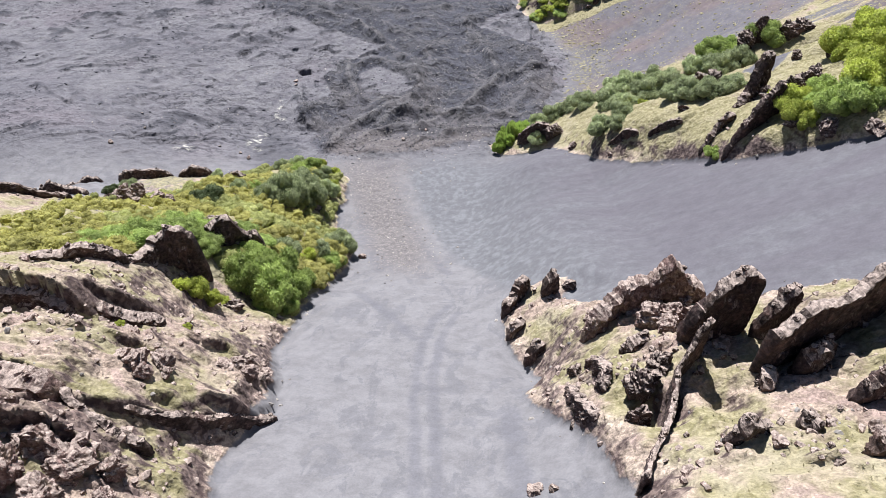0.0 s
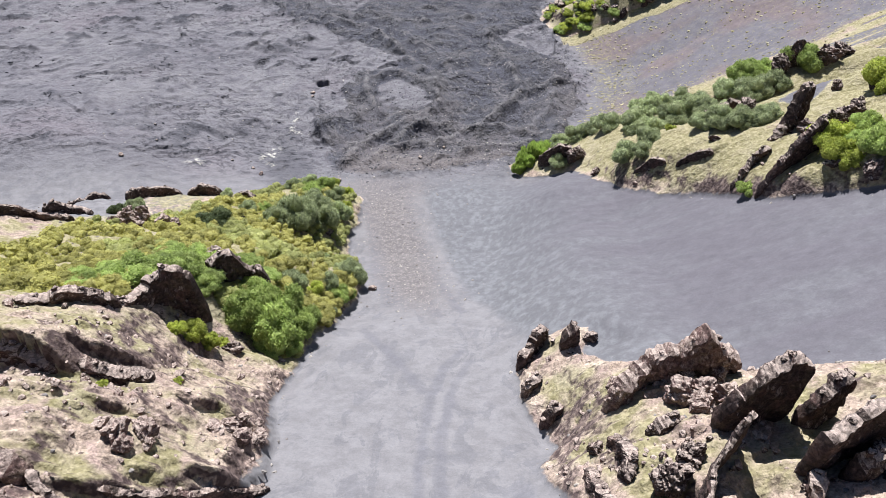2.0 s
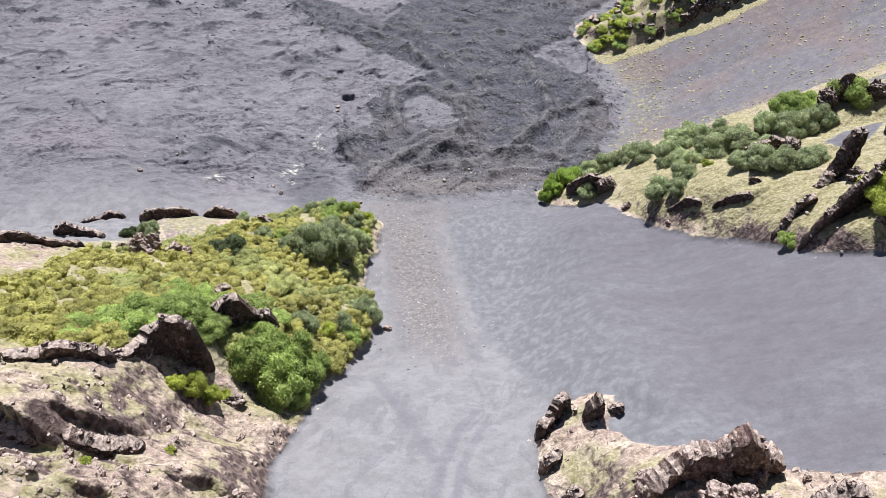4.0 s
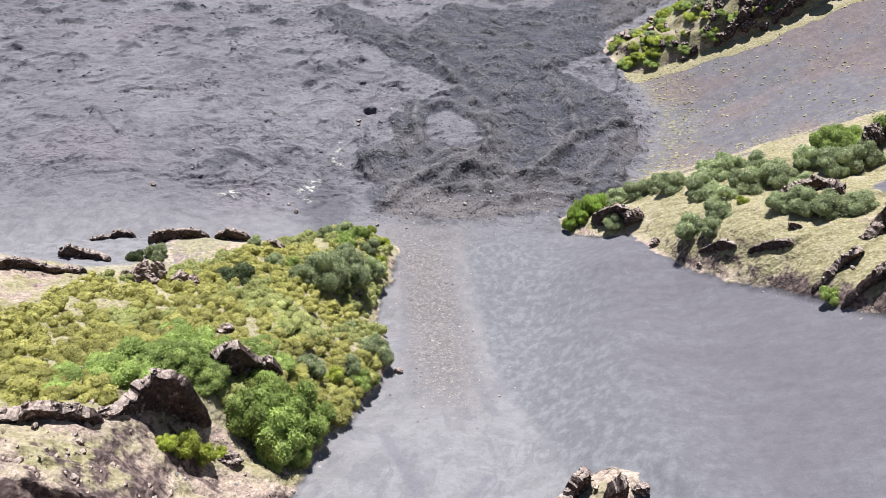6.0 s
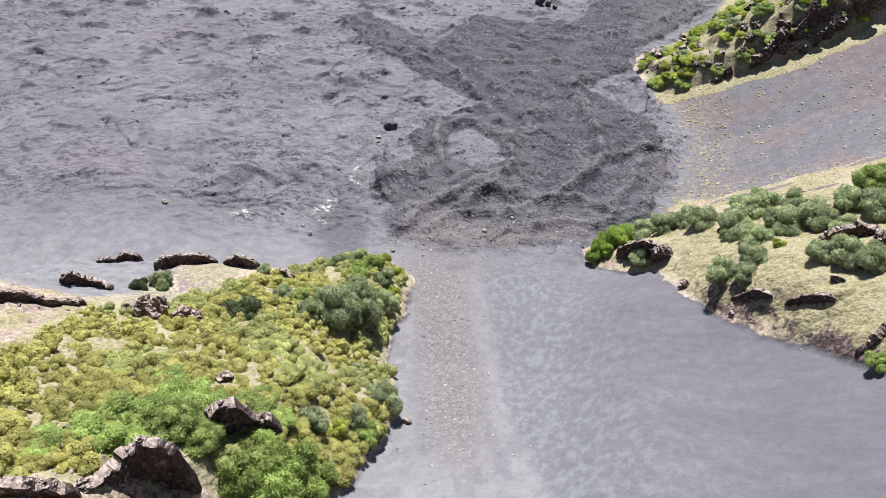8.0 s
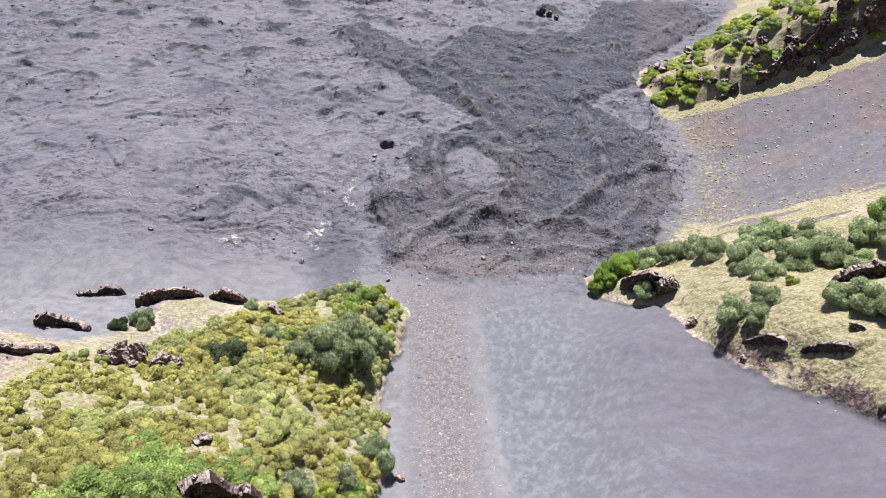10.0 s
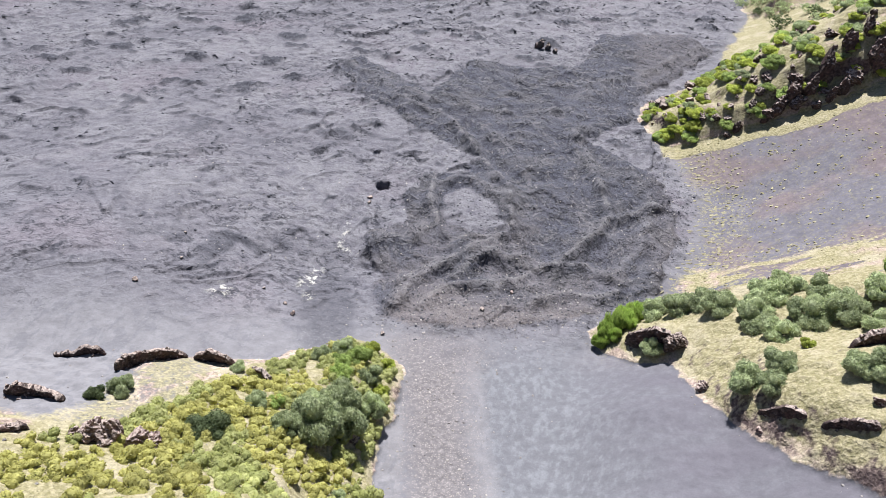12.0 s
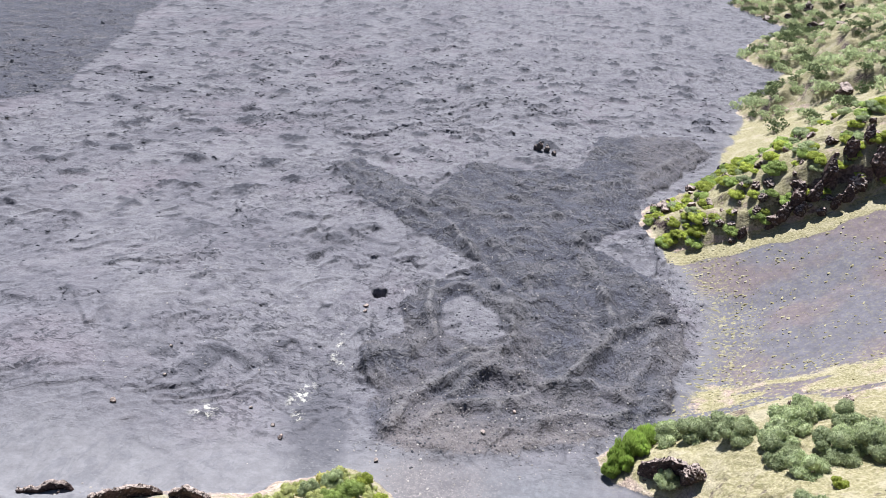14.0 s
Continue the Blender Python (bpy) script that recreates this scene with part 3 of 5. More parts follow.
LEAVES = {"grey": leaf_material("grey_green_leaves", (0.255, 0.300, 0.150), (0.450, 0.490, 0.275)),
          "green": leaf_material("fresh_green_leaves", (0.240, 0.310, 0.085), (0.410, 0.490, 0.155)),
          "bright": leaf_material("yellow_green_leaves", (0.275, 0.325, 0.052), (0.480, 0.515, 0.110)),
          "reed": leaf_material("fresh_reed_leaves", (0.215, 0.310, 0.060), (0.370, 0.480, 0.110)),
          "dark": leaf_material("dark_green_leaves", (0.060, 0.080, 0.036), (0.130, 0.155, 0.070)),
          "olive": leaf_material("olive_cushion_leaves", (0.300, 0.285, 0.078), (0.440, 0.415, 0.140)),
          "moss": leaf_material("moss_green_cushion_leaves", (0.310, 0.330, 0.105), (0.450, 0.455, 0.185))}
BARK = rock_material("grey_bark", (0.06, 0.05, 0.04), (0.14, 0.12, 0.10), 0.1)


# ---- helpers for meshes ----
def mesh_from(name, verts, faces, material, soft=False):
    me = bpy.data.meshes.new(name)
    verts, faces = np.asarray(verts, float), np.asarray(faces, np.int32)
    me.vertices.add(len(verts))
    me.vertices.foreach_set("co", verts.ravel())
    size = faces.shape[1]
    me.loops.add(faces.size)
    me.loops.foreach_set("vertex_index", faces.ravel())
    me.polygons.add(len(faces))
    me.polygons.foreach_set("loop_start", np.arange(0, faces.size, size, dtype=np.int32))
    me.polygons.foreach_set("use_smooth", np.full(len(faces), soft))
    me.materials.append(material)
    me.update(calc_edges=True)
    me.validate()
    return me


def part(name, me, parent, label=""):
    ob = new(name, me)
    ob.parent = parent
    return tagged(ob, label)


def ball(detail):
    bm = bmesh.new()
    bmesh.ops.create_icosphere(bm, subdivisions=detail, radius=1.0)
    v = np.array([p.co[:] for p in bm.verts])
    f = np.array([[q.index for q in p.verts] for p in bm.faces])
    bm.free()
    return v, f


BALLS = {k: ball(k) for k in (1, 2, 3, 4, 5)}


def rough3(p, scale, octaves, seed):
    x, y, z = (p / scale).T
    return (rough(x + 0.71 * z, y - 0.83 * z, octaves, seed) + rough(y + 5.1, z + 0.41 * x, octaves, seed + 40) + rough(z - 3.7, x + 0.33 * y, octaves, seed + 80)) / 1.7


# ---- ground: one sheet to the horizon ----
def steps(stops):
    """Coordinates from (place, spacing) stops, with spacing growing evenly between them."""
    out = [stops[0][0]]
    while out[-1] < stops[-1][0]:
        out.append(out[-1] + float(np.interp(out[-1], [s[0] for s in stops], [s[1] for s in stops])))
    return np.array(out)


MEADOW = [(-35, 41), (-31.8, 40.5), (-28.8, 41.5), (-27.6, 45), (-26, 47.5), (-21, 47.5), (-16, 44), (-14, 47), (-12, 56), (-12, 66), (-16.5, 76), (-17.4, 83), (-16.6, 91), (-18.6, 97), (-25, 101), (-31, 95), (-34, 89), (-36, 84), (-42, 78), (-43, 72), (-46, 69.5), (-47.6, 65), (-46.6, 61.5), (-45.5, 57.5), (-47, 55), (-60, 52), (-58, 46), (-46, 42)]


def build_ground():
    xs = steps([(-4200, 300), (-700, 40), (-260, 3), (-130, 0.75), (-62, 0.42), (-34, 0.24), (30, 0.24), (62, 0.42), (120, 0.8), (220, 3), (700, 40), (4200, 300)])
    ys = steps([(-1200, 120), (-120, 12), (0, 1.2), (13, 0.2), (45, 0.24), (70, 0.3), (120, 0.36), (180, 0.55), (260, 0.85), (420, 2), (620, 9), (1500, 90), (4600, 300)])
    x, y = (a.ravel() for a in np.meshgrid(xs, ys))
    z, m = surface(x, y)
    w, h = len(xs), len(ys)
    i = (np.arange(h - 1)[:, None] * w + np.arange(w - 1)[None, :]).ravel()
    me = mesh_from("ground", np.stack((x, y, z), 1), np.stack((i, i + 1, i + w + 1, i + w), 1), GROUND, True)
    s = x - np.interp(y, TOE_Y, TOE_X)
    hill = smooth(-3, 3, s + 3 * ripple(x / 6, y / 6, 301)) * smooth(100, 122, y + 0.2 * x) * (1 - m["spur"])
    side = x - np.interp(y, [30, 48, 56, 62, 72, 79, 90, 106, 112], [12, 7.2, 4.2, 1.4, -1.5, -2.8, -5.1, -8, -4]) + 0.8 * ripple(x / 4, y / 4, 303)
    basin = smooth(-0.6, 1.2, side) * smooth(29, 35, y) * smooth(116, 100, y) * (1 - m["spur"])
    violet = smooth(5, 22, side + 0.15 * np.clip(70 - y, -30, 30))
    track = np.zeros_like(x)
    for line, wide in (([(-1.2, 12), (-1.6, 18), (-1.9, 23), (-2.3, 30), (-2.1, 37), (-1.1, 43), (0.6, 47)], 0.42), ([(-0.2, 12), (-0.3, 19), (-0.6, 25), (-0.8, 33), (0.1, 40.7), (1.4, 45)], 0.42),
                       ([(-10, 52), (-5.4, 44.6), (-2.6, 39.5)], 0.5), ([(-15.5, 104), (-12.5, 92), (-9.5, 80), (-5.5, 66), (-2, 56)], 0.55), ([(-9, 104), (-8.5, 92), (-6, 80), (-2.5, 66), (0.5, 57)], 0.5), ([(-14.6, 96), (-13, 84), (-11, 72), (-7.6, 60)], 1.3), ([(5.0, 27), (4.8, 22), (4.9, 12)], 0.7), ([(0.8, 103), (1.9, 88), (4.3, 69), (7, 58)], 0.6), ([(4.6, 100), (5.9, 91), (6.3, 77), (8, 64)], 0.6)):
        track = np.maximum(track, smooth(1.5, 0.5, near_line(x + 0.4 * ripple(x / 2, y / 2, 305), y, line) / wide))
    green = np.where(inside(x, y, MEADOW) > -1, 0.9, 0.44) - 0.1 * smooth(6, 1, np.hypot((x + 43) / 1.6, y - 85))
    grass = np.where(m["left"] > -1, green, np.where(m["near"] > -1, 0.50, np.where(m["mid"] > -1, 0.74, 0.68)))
    for px, py, r in ((-17.0, 20.2, 2.4), (-15.4, 18.0, 2.0), (-17.4, 25.0, 1.8), (-21.6, 31.0, 1.4), (-15.8, 35.6, 1.2), (-22.4, 27.6, 1.5), (-27.0, 36.4, 1.8), (-48.0, 73.0, 6.0), (-43.0, 84.0, 5.0)):
        grass = np.maximum(grass, 0.78 * smooth(1.3, 0.5, np.hypot(x - px, y - py) / r + 0.5 * ripple(x, y, 337)))
    grass = grass - 0.35 * smooth(3, 0.3, m["rock"])
    band = smooth(22, 30, x) * smooth(112, 117, y) * smooth(139, 131, y + 4 * ripple(x / 6, y / 6, 331)) * (1 - m["spur"]) * smooth(-0.25, -0.1, ripple(x / 16, (y - 0.15 * x) / 3.2, 333))
    back = hill * smooth(236, 250, y)
    strip = smooth(-6.5, -4.5, m["cliff"] + 1.2 * ripple(x / 3, y / 3, 335)) * smooth(1.0, -0.5, m["cliff"]) * smooth(25, 28, x) * smooth(196, 190, y)
    grass = np.where(strip > 0.1, 0.85, grass)
    grass = np.where(band > 0.1, 0.6, np.where(back > 0.1, 0.72, grass))
    brown = 0.4 * smooth(160, 125, y + 6 * ripple(x / 9, y / 9, 343)) * smooth(-0.3, 0.2, rough(x / 12, y / 12, 2, 345)) + smooth(124, 110, y + 3 * ripple(x / 5, y / 5, 341)) * smooth(-26, -20, x) + 0.4 * smooth(20, 27, x)
    straw = hill * (0.18 + 0.7 * smooth(11, 0, s)) * smooth(250, 175, y) + hill * 0.6 * smooth(145, 125, y)
    white = np.zeros_like(x)
    for wx, wy, rx, ry in ((-39.2, 119, 1.7, 5), (-49.5, 108, 2.4, 2.6), (-37.2, 133, 0.8, 6), (-37.4, 112.6, 1.2, 1.8), (-35.5, 129, 1.2, 1.0)):
        white = np.maximum(white, smooth(1.3, 0.4, np.hypot((x - wx) / rx, (y - wy) / ry)))
    # large darker patch far to the left, coloured through the flow mask
    far = smooth(-6, 6, inside(x + 8 * ripple(x / 30, y / 30, 311), y + 8 * ripple(x / 30, y / 30, 321), [(-700, 150), (-205, 225), (-184, 262), (-202, 315), (-225, 420), (-300, 620), (-900, 700)]))
    # soft dark smudge behind the left spur, mixed into the ground colour
    smudge = smooth(0.1, 0.75, 1.25 * np.exp(-(((x + 33.0 + 0.28 * (y - 110)) / 4.6) ** 2 + ((y - 111) / 13) ** 2)) + 0.3 * rough(x / 4, y / 6, 3, 351))
    rocky = np.clip(0.45 * m["broken"] + 0.45 * smooth(-36, -42, x) * smooth(56, 62, y) + 0.8 * smooth(-17, -20, x - 0.3 * (y - 20)) * smooth(25, 20, y) * (m["left"] > 0), 0, 1)
    for key, value in dict(violet=violet, rocky=rocky, track=track, brown=brown, spur=np.maximum(m["spur"] * (1 - 0.42 * smooth(-35, -41, x + 3 * ripple(x / 4, y / 4, 363)) * smooth(66, 72, y)) * (1 - smooth(-47, -51, x + 3 * ripple(x / 5, y / 5, 361)) * smooth(69, 73, y)), np.maximum(np.maximum(band, back), strip)), lava=m["lava"] * (1 - hill), flow=np.maximum(m["flow"] * (1 - hill), far), veil=m["veil"], crag=np.maximum(m["crag"], 0.55 * smudge * (1 - m["spur"])), gravel=m["gravel"],
                           crest=m["crest"], hill=hill, basin=basin, grass=grass, straw=straw, white=white).items():
        a = me.attributes.new(key, "FLOAT", "POINT")
        a.data.foreach_set("value", np.clip(value, 0, 1).astype(np.float32))
    tagged(new("ground", me), "grey volcanic ash slope, lava field and grassy spurs", "ground", kind="structure")
    return xs, ys, z.reshape(h, w)


GRID_X, GRID_Y, GRID_Z = build_ground()


# ---- rocks ----
def height(x, y):
    """The height of the ground's sheet, once it stands."""
    x, y = np.asarray(x, float), np.asarray(y, float)
    i, j = np.clip(np.searchsorted(GRID_X, x) - 1, 0, len(GRID_X) - 2), np.clip(np.searchsorted(GRID_Y, y) - 1, 0, len(GRID_Y) - 2)
    u, v = (x - GRID_X[i]) / (GRID_X[i + 1] - GRID_X[i]), (y - GRID_Y[j]) / (GRID_Y[j + 1] - GRID_Y[j])
    return (GRID_Z[j, i] * (1 - u) + GRID_Z[j, i + 1] * u) * (1 - v) + (GRID_Z[j + 1, i] * (1 - u) + GRID_Z[j + 1, i + 1] * u) * v


def spot(x, y):
    return float(height(x, y))


def boulder(name, x, y, size, turn, seed, material, label, sink=0.3, tilt=0, detail=5, group="rock outcrops"):
    """An angular block: a ball cut by planes, then roughened."""
    rng = np.random.default_rng(seed)
    v, f = BALLS[detail]
    v = v.copy()
    for _ in range(13):
        k = rng.normal(size=3)
        k /= np.linalg.norm(k)
        over = np.clip(v @ k - rng.uniform(0.5, 0.85), 0, None)
        v = v - over[:, None] * k
    v = v * np.array(size) / 2
    if detail > 2:
        push = 0.20 * min(size) * rough3(v, 0.5 * max(0.8, min(size) * 0.5), 4, seed) + 0.10 * rough3(v, 0.3, 2, seed + 2) + 0.05 * np.clip(ridged(v[:, 0] * 1.3 + v[:, 2], v[:, 1] * 1.3 - v[:, 2], 2, seed), 0, 2)
        v = v + push[:, None] * v / (np.linalg.norm(v, axis=1)[:, None] + 1e-6)
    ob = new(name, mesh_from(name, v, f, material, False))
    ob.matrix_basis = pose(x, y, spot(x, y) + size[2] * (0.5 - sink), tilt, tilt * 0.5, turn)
    return tagged(ob, label, "rock", group)


def dike(name, line, thick, seed, material, label, lean=0.0, ragged=0.35, level=False):
    """An upright, ragged wall of rock along a line of (x, y, height) points; level: the heights are those of the crest itself."""
    line = np.array(line, float)
    run = np.concatenate(([0], np.cumsum(np.hypot(*np.diff(line[:, :2], axis=0).T))))
    s = np.linspace(0, run[-1], max(16, int(run[-1] / (0.13 if run[-1] < 14 else 0.24))))
    px, py, tall = (np.interp(s, run, line[:, k]) for k in range(3))
    dx, dy = np.gradient(px, s), np.gradient(py, s)
    size = np.hypot(dx, dy)
    nx, ny = -dy / size, dx / size
    foot = height(px, py)
    foot = np.convolve(np.pad(foot, 6, mode="edge"), np.ones(13) / 13, "valid")
    if level:
        tall = np.clip(tall - foot, 0.35, None)
    sway = 0.22 * rough(s / 2.6, s * 0 + 1.3, 3, seed + 5)
    ends = np.clip(np.minimum(s, run[-1] - s) / 0.45, 0.06, 1) ** 0.5
    tall = tall * (0.25 + 0.75 * ends) * (1 + (0.4 if level else 1) * ragged * rough(s / 2.2, s * 0 + seed * 0.7, 2, seed))
    joint = s + 0.5 * rough(s / 1.7, s * 0 + 2.2, 2, seed + 2)
    notch = min(1.0, 0.25 + 0.6 * thick) * (0.20 * rough(s / 0.5, s * 0 + 4.4, 2, seed + 1) + 0.6 * (lattice(np.floor(joint / 0.8), np.floor(s * 0), seed) - 0.5)) * np.clip(tall / 1.6, 0.4, 1)
    rows = 30
    loop = [(-1, k / (rows - 1)) for k in range(rows)] + [(q, 1.05 - 0.03 * abs(q)) for q in np.linspace(-0.85, 0.85, max(4, int(thick / 0.22)))] + [(1, 1 - k / (rows - 1)) for k in range(rows)]
    verts = []
    for side, up in loop:
        z = foot - 2.2 + (tall + 2.2) * min(up, 1.0) + (up - 1) * 3 * (up > 1) + notch * min(up, 1.0) ** 6
        taper = 1.2 - 0.3 * min(up, 1.0)
        p = np.stack((px + side * 3, py, z), 1)
        bed = np.floor((z - 0.25 * s + 0.3 * rough(s / 1.1, z / 1.1, 2, seed + 11)) / 0.6)
        block = lattice(np.floor((joint + 3 * np.sign(side)) / 0.8 + 0.5 * bed), bed, seed + 13) - 0.5
        bite = 0.26 * rough3(p, 1.2, 3, seed + 7) + 0.26 * rough3(p, 0.42, 3, seed + 9) + 0.30 * block
        off = side * (thick / 2 * taper * ends + 0.05) + side * bite * min(1.0, 0.2 + 0.6 * thick) + lean * (tall + 2.2) * min(up, 1.0) + sway
        verts.append(np.stack((px + nx * off, py + ny * off, z + 0.10 * rough3(p, 0.4, 3, seed + 3)), 1))
    verts = np.array(verts).transpose(1, 0, 2)
    n, m = verts.shape[:2]
    i = (np.arange(n - 1)[:, None] * m + np.arange(m - 1)[None, :]).ravel()
    faces = np.stack((i, i + m, i + m + 1, i + 1), 1)
    cap = [[k, k + 1, m - 2 - k, m - 1 - k] for k in range(m // 2 - 1)]
    base = (n - 1) * m
    cap += [[base + k + 1, base + k, base + m - 1 - k, base + m - 2 - k] for k in range(m // 2 - 1)]
    middle = verts.reshape(-1, 3).mean(0)
    middle[2] = foot.min()
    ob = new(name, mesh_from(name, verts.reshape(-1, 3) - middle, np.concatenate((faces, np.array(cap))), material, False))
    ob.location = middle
    # blocks that weather loose along the crest and at the foot
    rng = np.random.default_rng(seed + 5000)
    for k in range(int(min(14, 3 + run[-1] * 0.9))):
        j = int(rng.integers(2, n - 2))
        crest = rng.random() < 0.6
        r = rng.uniform(0.35, 0.8) * (0.7 if thick < 0.6 else 1.0)
        at = verts[j, m // 2] - middle if crest else verts[j, 0 if rng.random() < 0.7 else -1] - middle
        if not crest:
            at = at + np.array((-nx[j], -ny[j], 0)) * rng.uniform(0.1, 0.9)
            at[2] = float(height(at[0] + middle[0], at[1] + middle[1])) - middle[2] + 0.1 * r
        piece = part("loose_block", (SHARDS_DARK if material is DIKE else SHARDS_PALE)[k % 4], ob)
        piece.matrix_basis = pose(*at, *rng.uniform(-40, 40, 2), rng.uniform(0, 360)) @ Matrix.Diagonal((r, r * 0.9, r, 1))
    return tagged(ob, label, "rock wall", "rock dikes")


def shard(seed, material):
    ob = boulder("rock", 0, 0, (1.0, 0.8, 0.75), 0, seed, material, "rough stone", 0.3, 0, 4)
    me = ob.data
    bpy.data.objects.remove(ob)
    return me


SHARDS_DARK = [shard(1000 + i, DIKE) for i in range(4)]
SHARDS_PALE = [shard(1010 + i, TUFF) for i in range(4)]
SHARDS = SHARDS_PALE + SHARDS_DARK[:2] + SHARDS_PALE[:3]
dike("rock_dike", [(-28.0, 41.6, 44.8), (-27.5, 42.4, 44.2), (-27.1, 43.6, 43.9), (-26.6, 44.8, 43.8), (-25.3, 45.6, 44.6), (-24.2, 45.9, 44.2), (-23.3, 46.0, 43.2), (-22.9, 46.0, 41.8)], 0.9, 11, DIKE, "dark arched dike slab with sunlit rim among shrubs", ragged=0.1, level=True)
dike("rock_dike", [(-24.9, 51.2, 37.6), (-24.5, 51.8, 38.4), (-23.7, 52.2, 39.2), (-22.9, 52.5, 39.5), (-22.2, 52.9, 38.9), (-21.6, 53.2, 37.2), (-20.7, 53.6, 36.2), (-19.6, 54.0, 35.4)], 0.9, 12, DIKE, "dark stepped dike slab behind a green shrub", ragged=0.15, level=True)
dike("rock_dike", [(-36.0, 32.9, 0.4), (-32.0, 32.6, 0.6), (-29.4, 32.2, 0.7), (-27.6, 31.8, 0.5), (-26.2, 31.2, 0.3)], 0.9, 13, DIKE, "dark overhanging dike slab on pinkish soil", ragged=0.3)
dike("rock_dike", [(-19.4, 22.2, 51.2), (-18.2, 22.6, 50.4), (-17.0, 23.2, 49.5), (-15.4, 24.5, 47.0), (-13.8, 25.6, 45.2), (-12.2, 26.6, 44.0)], 0.5, 14, DIKE, "low dark dike running to the ash channel", ragged=0.3, level=True)
dike("rock_dike", [(-22.0, 21.9, 54.6), (-21.1, 21.3, 53.4), (-20.1, 20.6, 53.2), (-18.8, 20.0, 53.0), (-17.2, 19.8, 52.4)], 0.5, 15, DIKE, "narrow pale-topped dike above a dark hollow", ragged=0.3, level=True)
dike("rock_dike", [(-26.0, 22.6, 1.2), (-24.0, 22.0, 1.6), (-22.0, 21.6, 0.7)], 1.5, 16, TUFF, "lumpy pinkish rock ledge with a dark face", ragged=0.4)
dike("rock_dike", [(-25.4, 32.4, 0.4), (-23.4, 32.8, 0.7), (-21.6, 33.6, 0.4)], 1.0, 17, DIKE, "low dark broken dike on pinkish soil", ragged=0.5)
RIM = "dark jagged rock rim along the spur's crest"
dike("rock_dike", [(-49.4, 81.6, 1.2), (-49.0, 83.6, 2.2), (-47.2, 86.4, 2.2), (-45.0, 87.6, 1.5), (-44.0, 87.9, 0.6)], 0.50, 18, DIKE, RIM, ragged=0.4)
dike("rock_dike", [(-43.2, 88.0, 0.9), (-40.8, 88.0, 2.0), (-38.6, 87.6, 1.7), (-37.2, 87.2, 0.6)], 0.50, 19, DIKE, RIM, ragged=0.4)
dike("rock_dike", [(-34.6, 86.8, 0.7), (-32.8, 85.8, 1.6), (-31.0, 84.6, 0.6)], 0.50, 20, DIKE, RIM, ragged=0.4)
dike("rock_dike", [(-56.6, 73.8, 0.7), (-55.0, 74.0, 1.7), (-53.6, 74.8, 1.5), (-51.8, 74.8, 1.2), (-50.2, 74.4, 0.5)], 0.60, 21, DIKE, RIM, ragged=0.4)
dike("rock_dike", [(-61.6, 85.2, 0.6), (-58.6, 85.6, 0.9), (-57.0, 86.4, 1.5), (-55.2, 86.8, 0.7)], 0.45, 22, DIKE, RIM, ragged=0.4)
dike("rock_dike", [(-60.0, 60.6, 0.8), (-56.0, 61.8, 1.2), (-53.4, 63.0, 1.5), (-51.9, 64.9, 1.7), (-50.4, 66.0, 1.0), (-48.4, 68.2, 0.5)], 0.55, 23, DIKE, RIM, ragged=0.4)
dike("rock_dike", [(-84.0, 58.0, 1.0), (-76.0, 59.4, 1.3), (-66.6, 60.4, 0.9)], 0.90, 24, DIKE, RIM, ragged=0.4)
dike("rock_dike", [(-33.4, 38.6, 0.8), (-31.0, 39.6, 1.0), (-28.8, 40.4, 1.3), (-27.2, 41.2, 1.5)], 0.8, 25, DIKE, "low pale-crusted dike at the edge of the shrubs", ragged=0.4)
PILE = "broken heap of pinkish-brown rocks on the spur"
for k, (x, y, sx, sy, sz) in enumerate([(-42.4, 69.0, 3.6, 2.8, 4.0), (-40.4, 69.3, 3.2, 2.6, 4.6), (-38.4, 69.6, 3.0, 2.2, 3.0), (-36.8, 70.2, 2.2, 1.6, 1.8), (-44.0, 68.8, 2.0, 1.6, 1.8)]):
    boulder("rock", x, y, (sx, sy, sz), 40 * k, 40 + k, TUFF, PILE, 0.3, 12)
for k, (x, y, sx, sy, sz) in enumerate([(-15.6, 30.6, 1.8, 1.4, 1.5), (-14.6, 29.6, 1.5, 1.3, 1.2), (-16.4, 30.0, 1.2, 1.1, 0.9), (-14.0, 30.8, 1.6, 1.2, 0.9), (-15.2, 31.9, 1.3, 1.0, 0.8),
                                        (-20.0, 26.2, 2.2, 1.8, 1.5), (-18.9, 27.0, 1.9, 1.6, 1.4), (-19.4, 25.4, 1.5, 1.2, 1.1), (-20.9, 26.6, 1.6, 1.3, 1.0), (-18.4, 26.2, 1.0, 0.9, 0.8)]):
    boulder("rock", x, y, (sx, sy, sz), 53 * k, 60 + k, TUFF, "crumbling purplish-brown rock heap on bare soil", 0.3, 15)
for k, (x, y, sx, sy, sz) in enumerate([(-21.2, 17.6, 3.4, 2.6, 3.0), (-19.4, 16.6, 3.0, 2.4, 2.8), (-21.8, 15.4, 3.2, 2.6, 2.6), (-18.0, 17.4, 1.8, 1.6, 1.8), (-19.2, 14.4, 2.6, 2.0, 2.2), (-17.4, 15.2, 1.6, 1.4, 1.4), (-23.6, 18.6, 2.6, 2.2, 2.4)]):
    boulder("rock", x, y, (sx, sy, sz), 37 * k, 80 + k, TUFF, "large rugged purplish-brown crag on the slope", 0.35, 14)
boulder("rock", -27.0, 58.4, (1.9, 1.2, 1.4), 20, 95, DIKE, "small dark rock among cushion shrubs", 0.3)
boulder("rock", -20.8, 43.6, (2.6, 1.6, 1.6), 30, 96, DIKE, "dark ledge rock beside a shrub", 0.4)
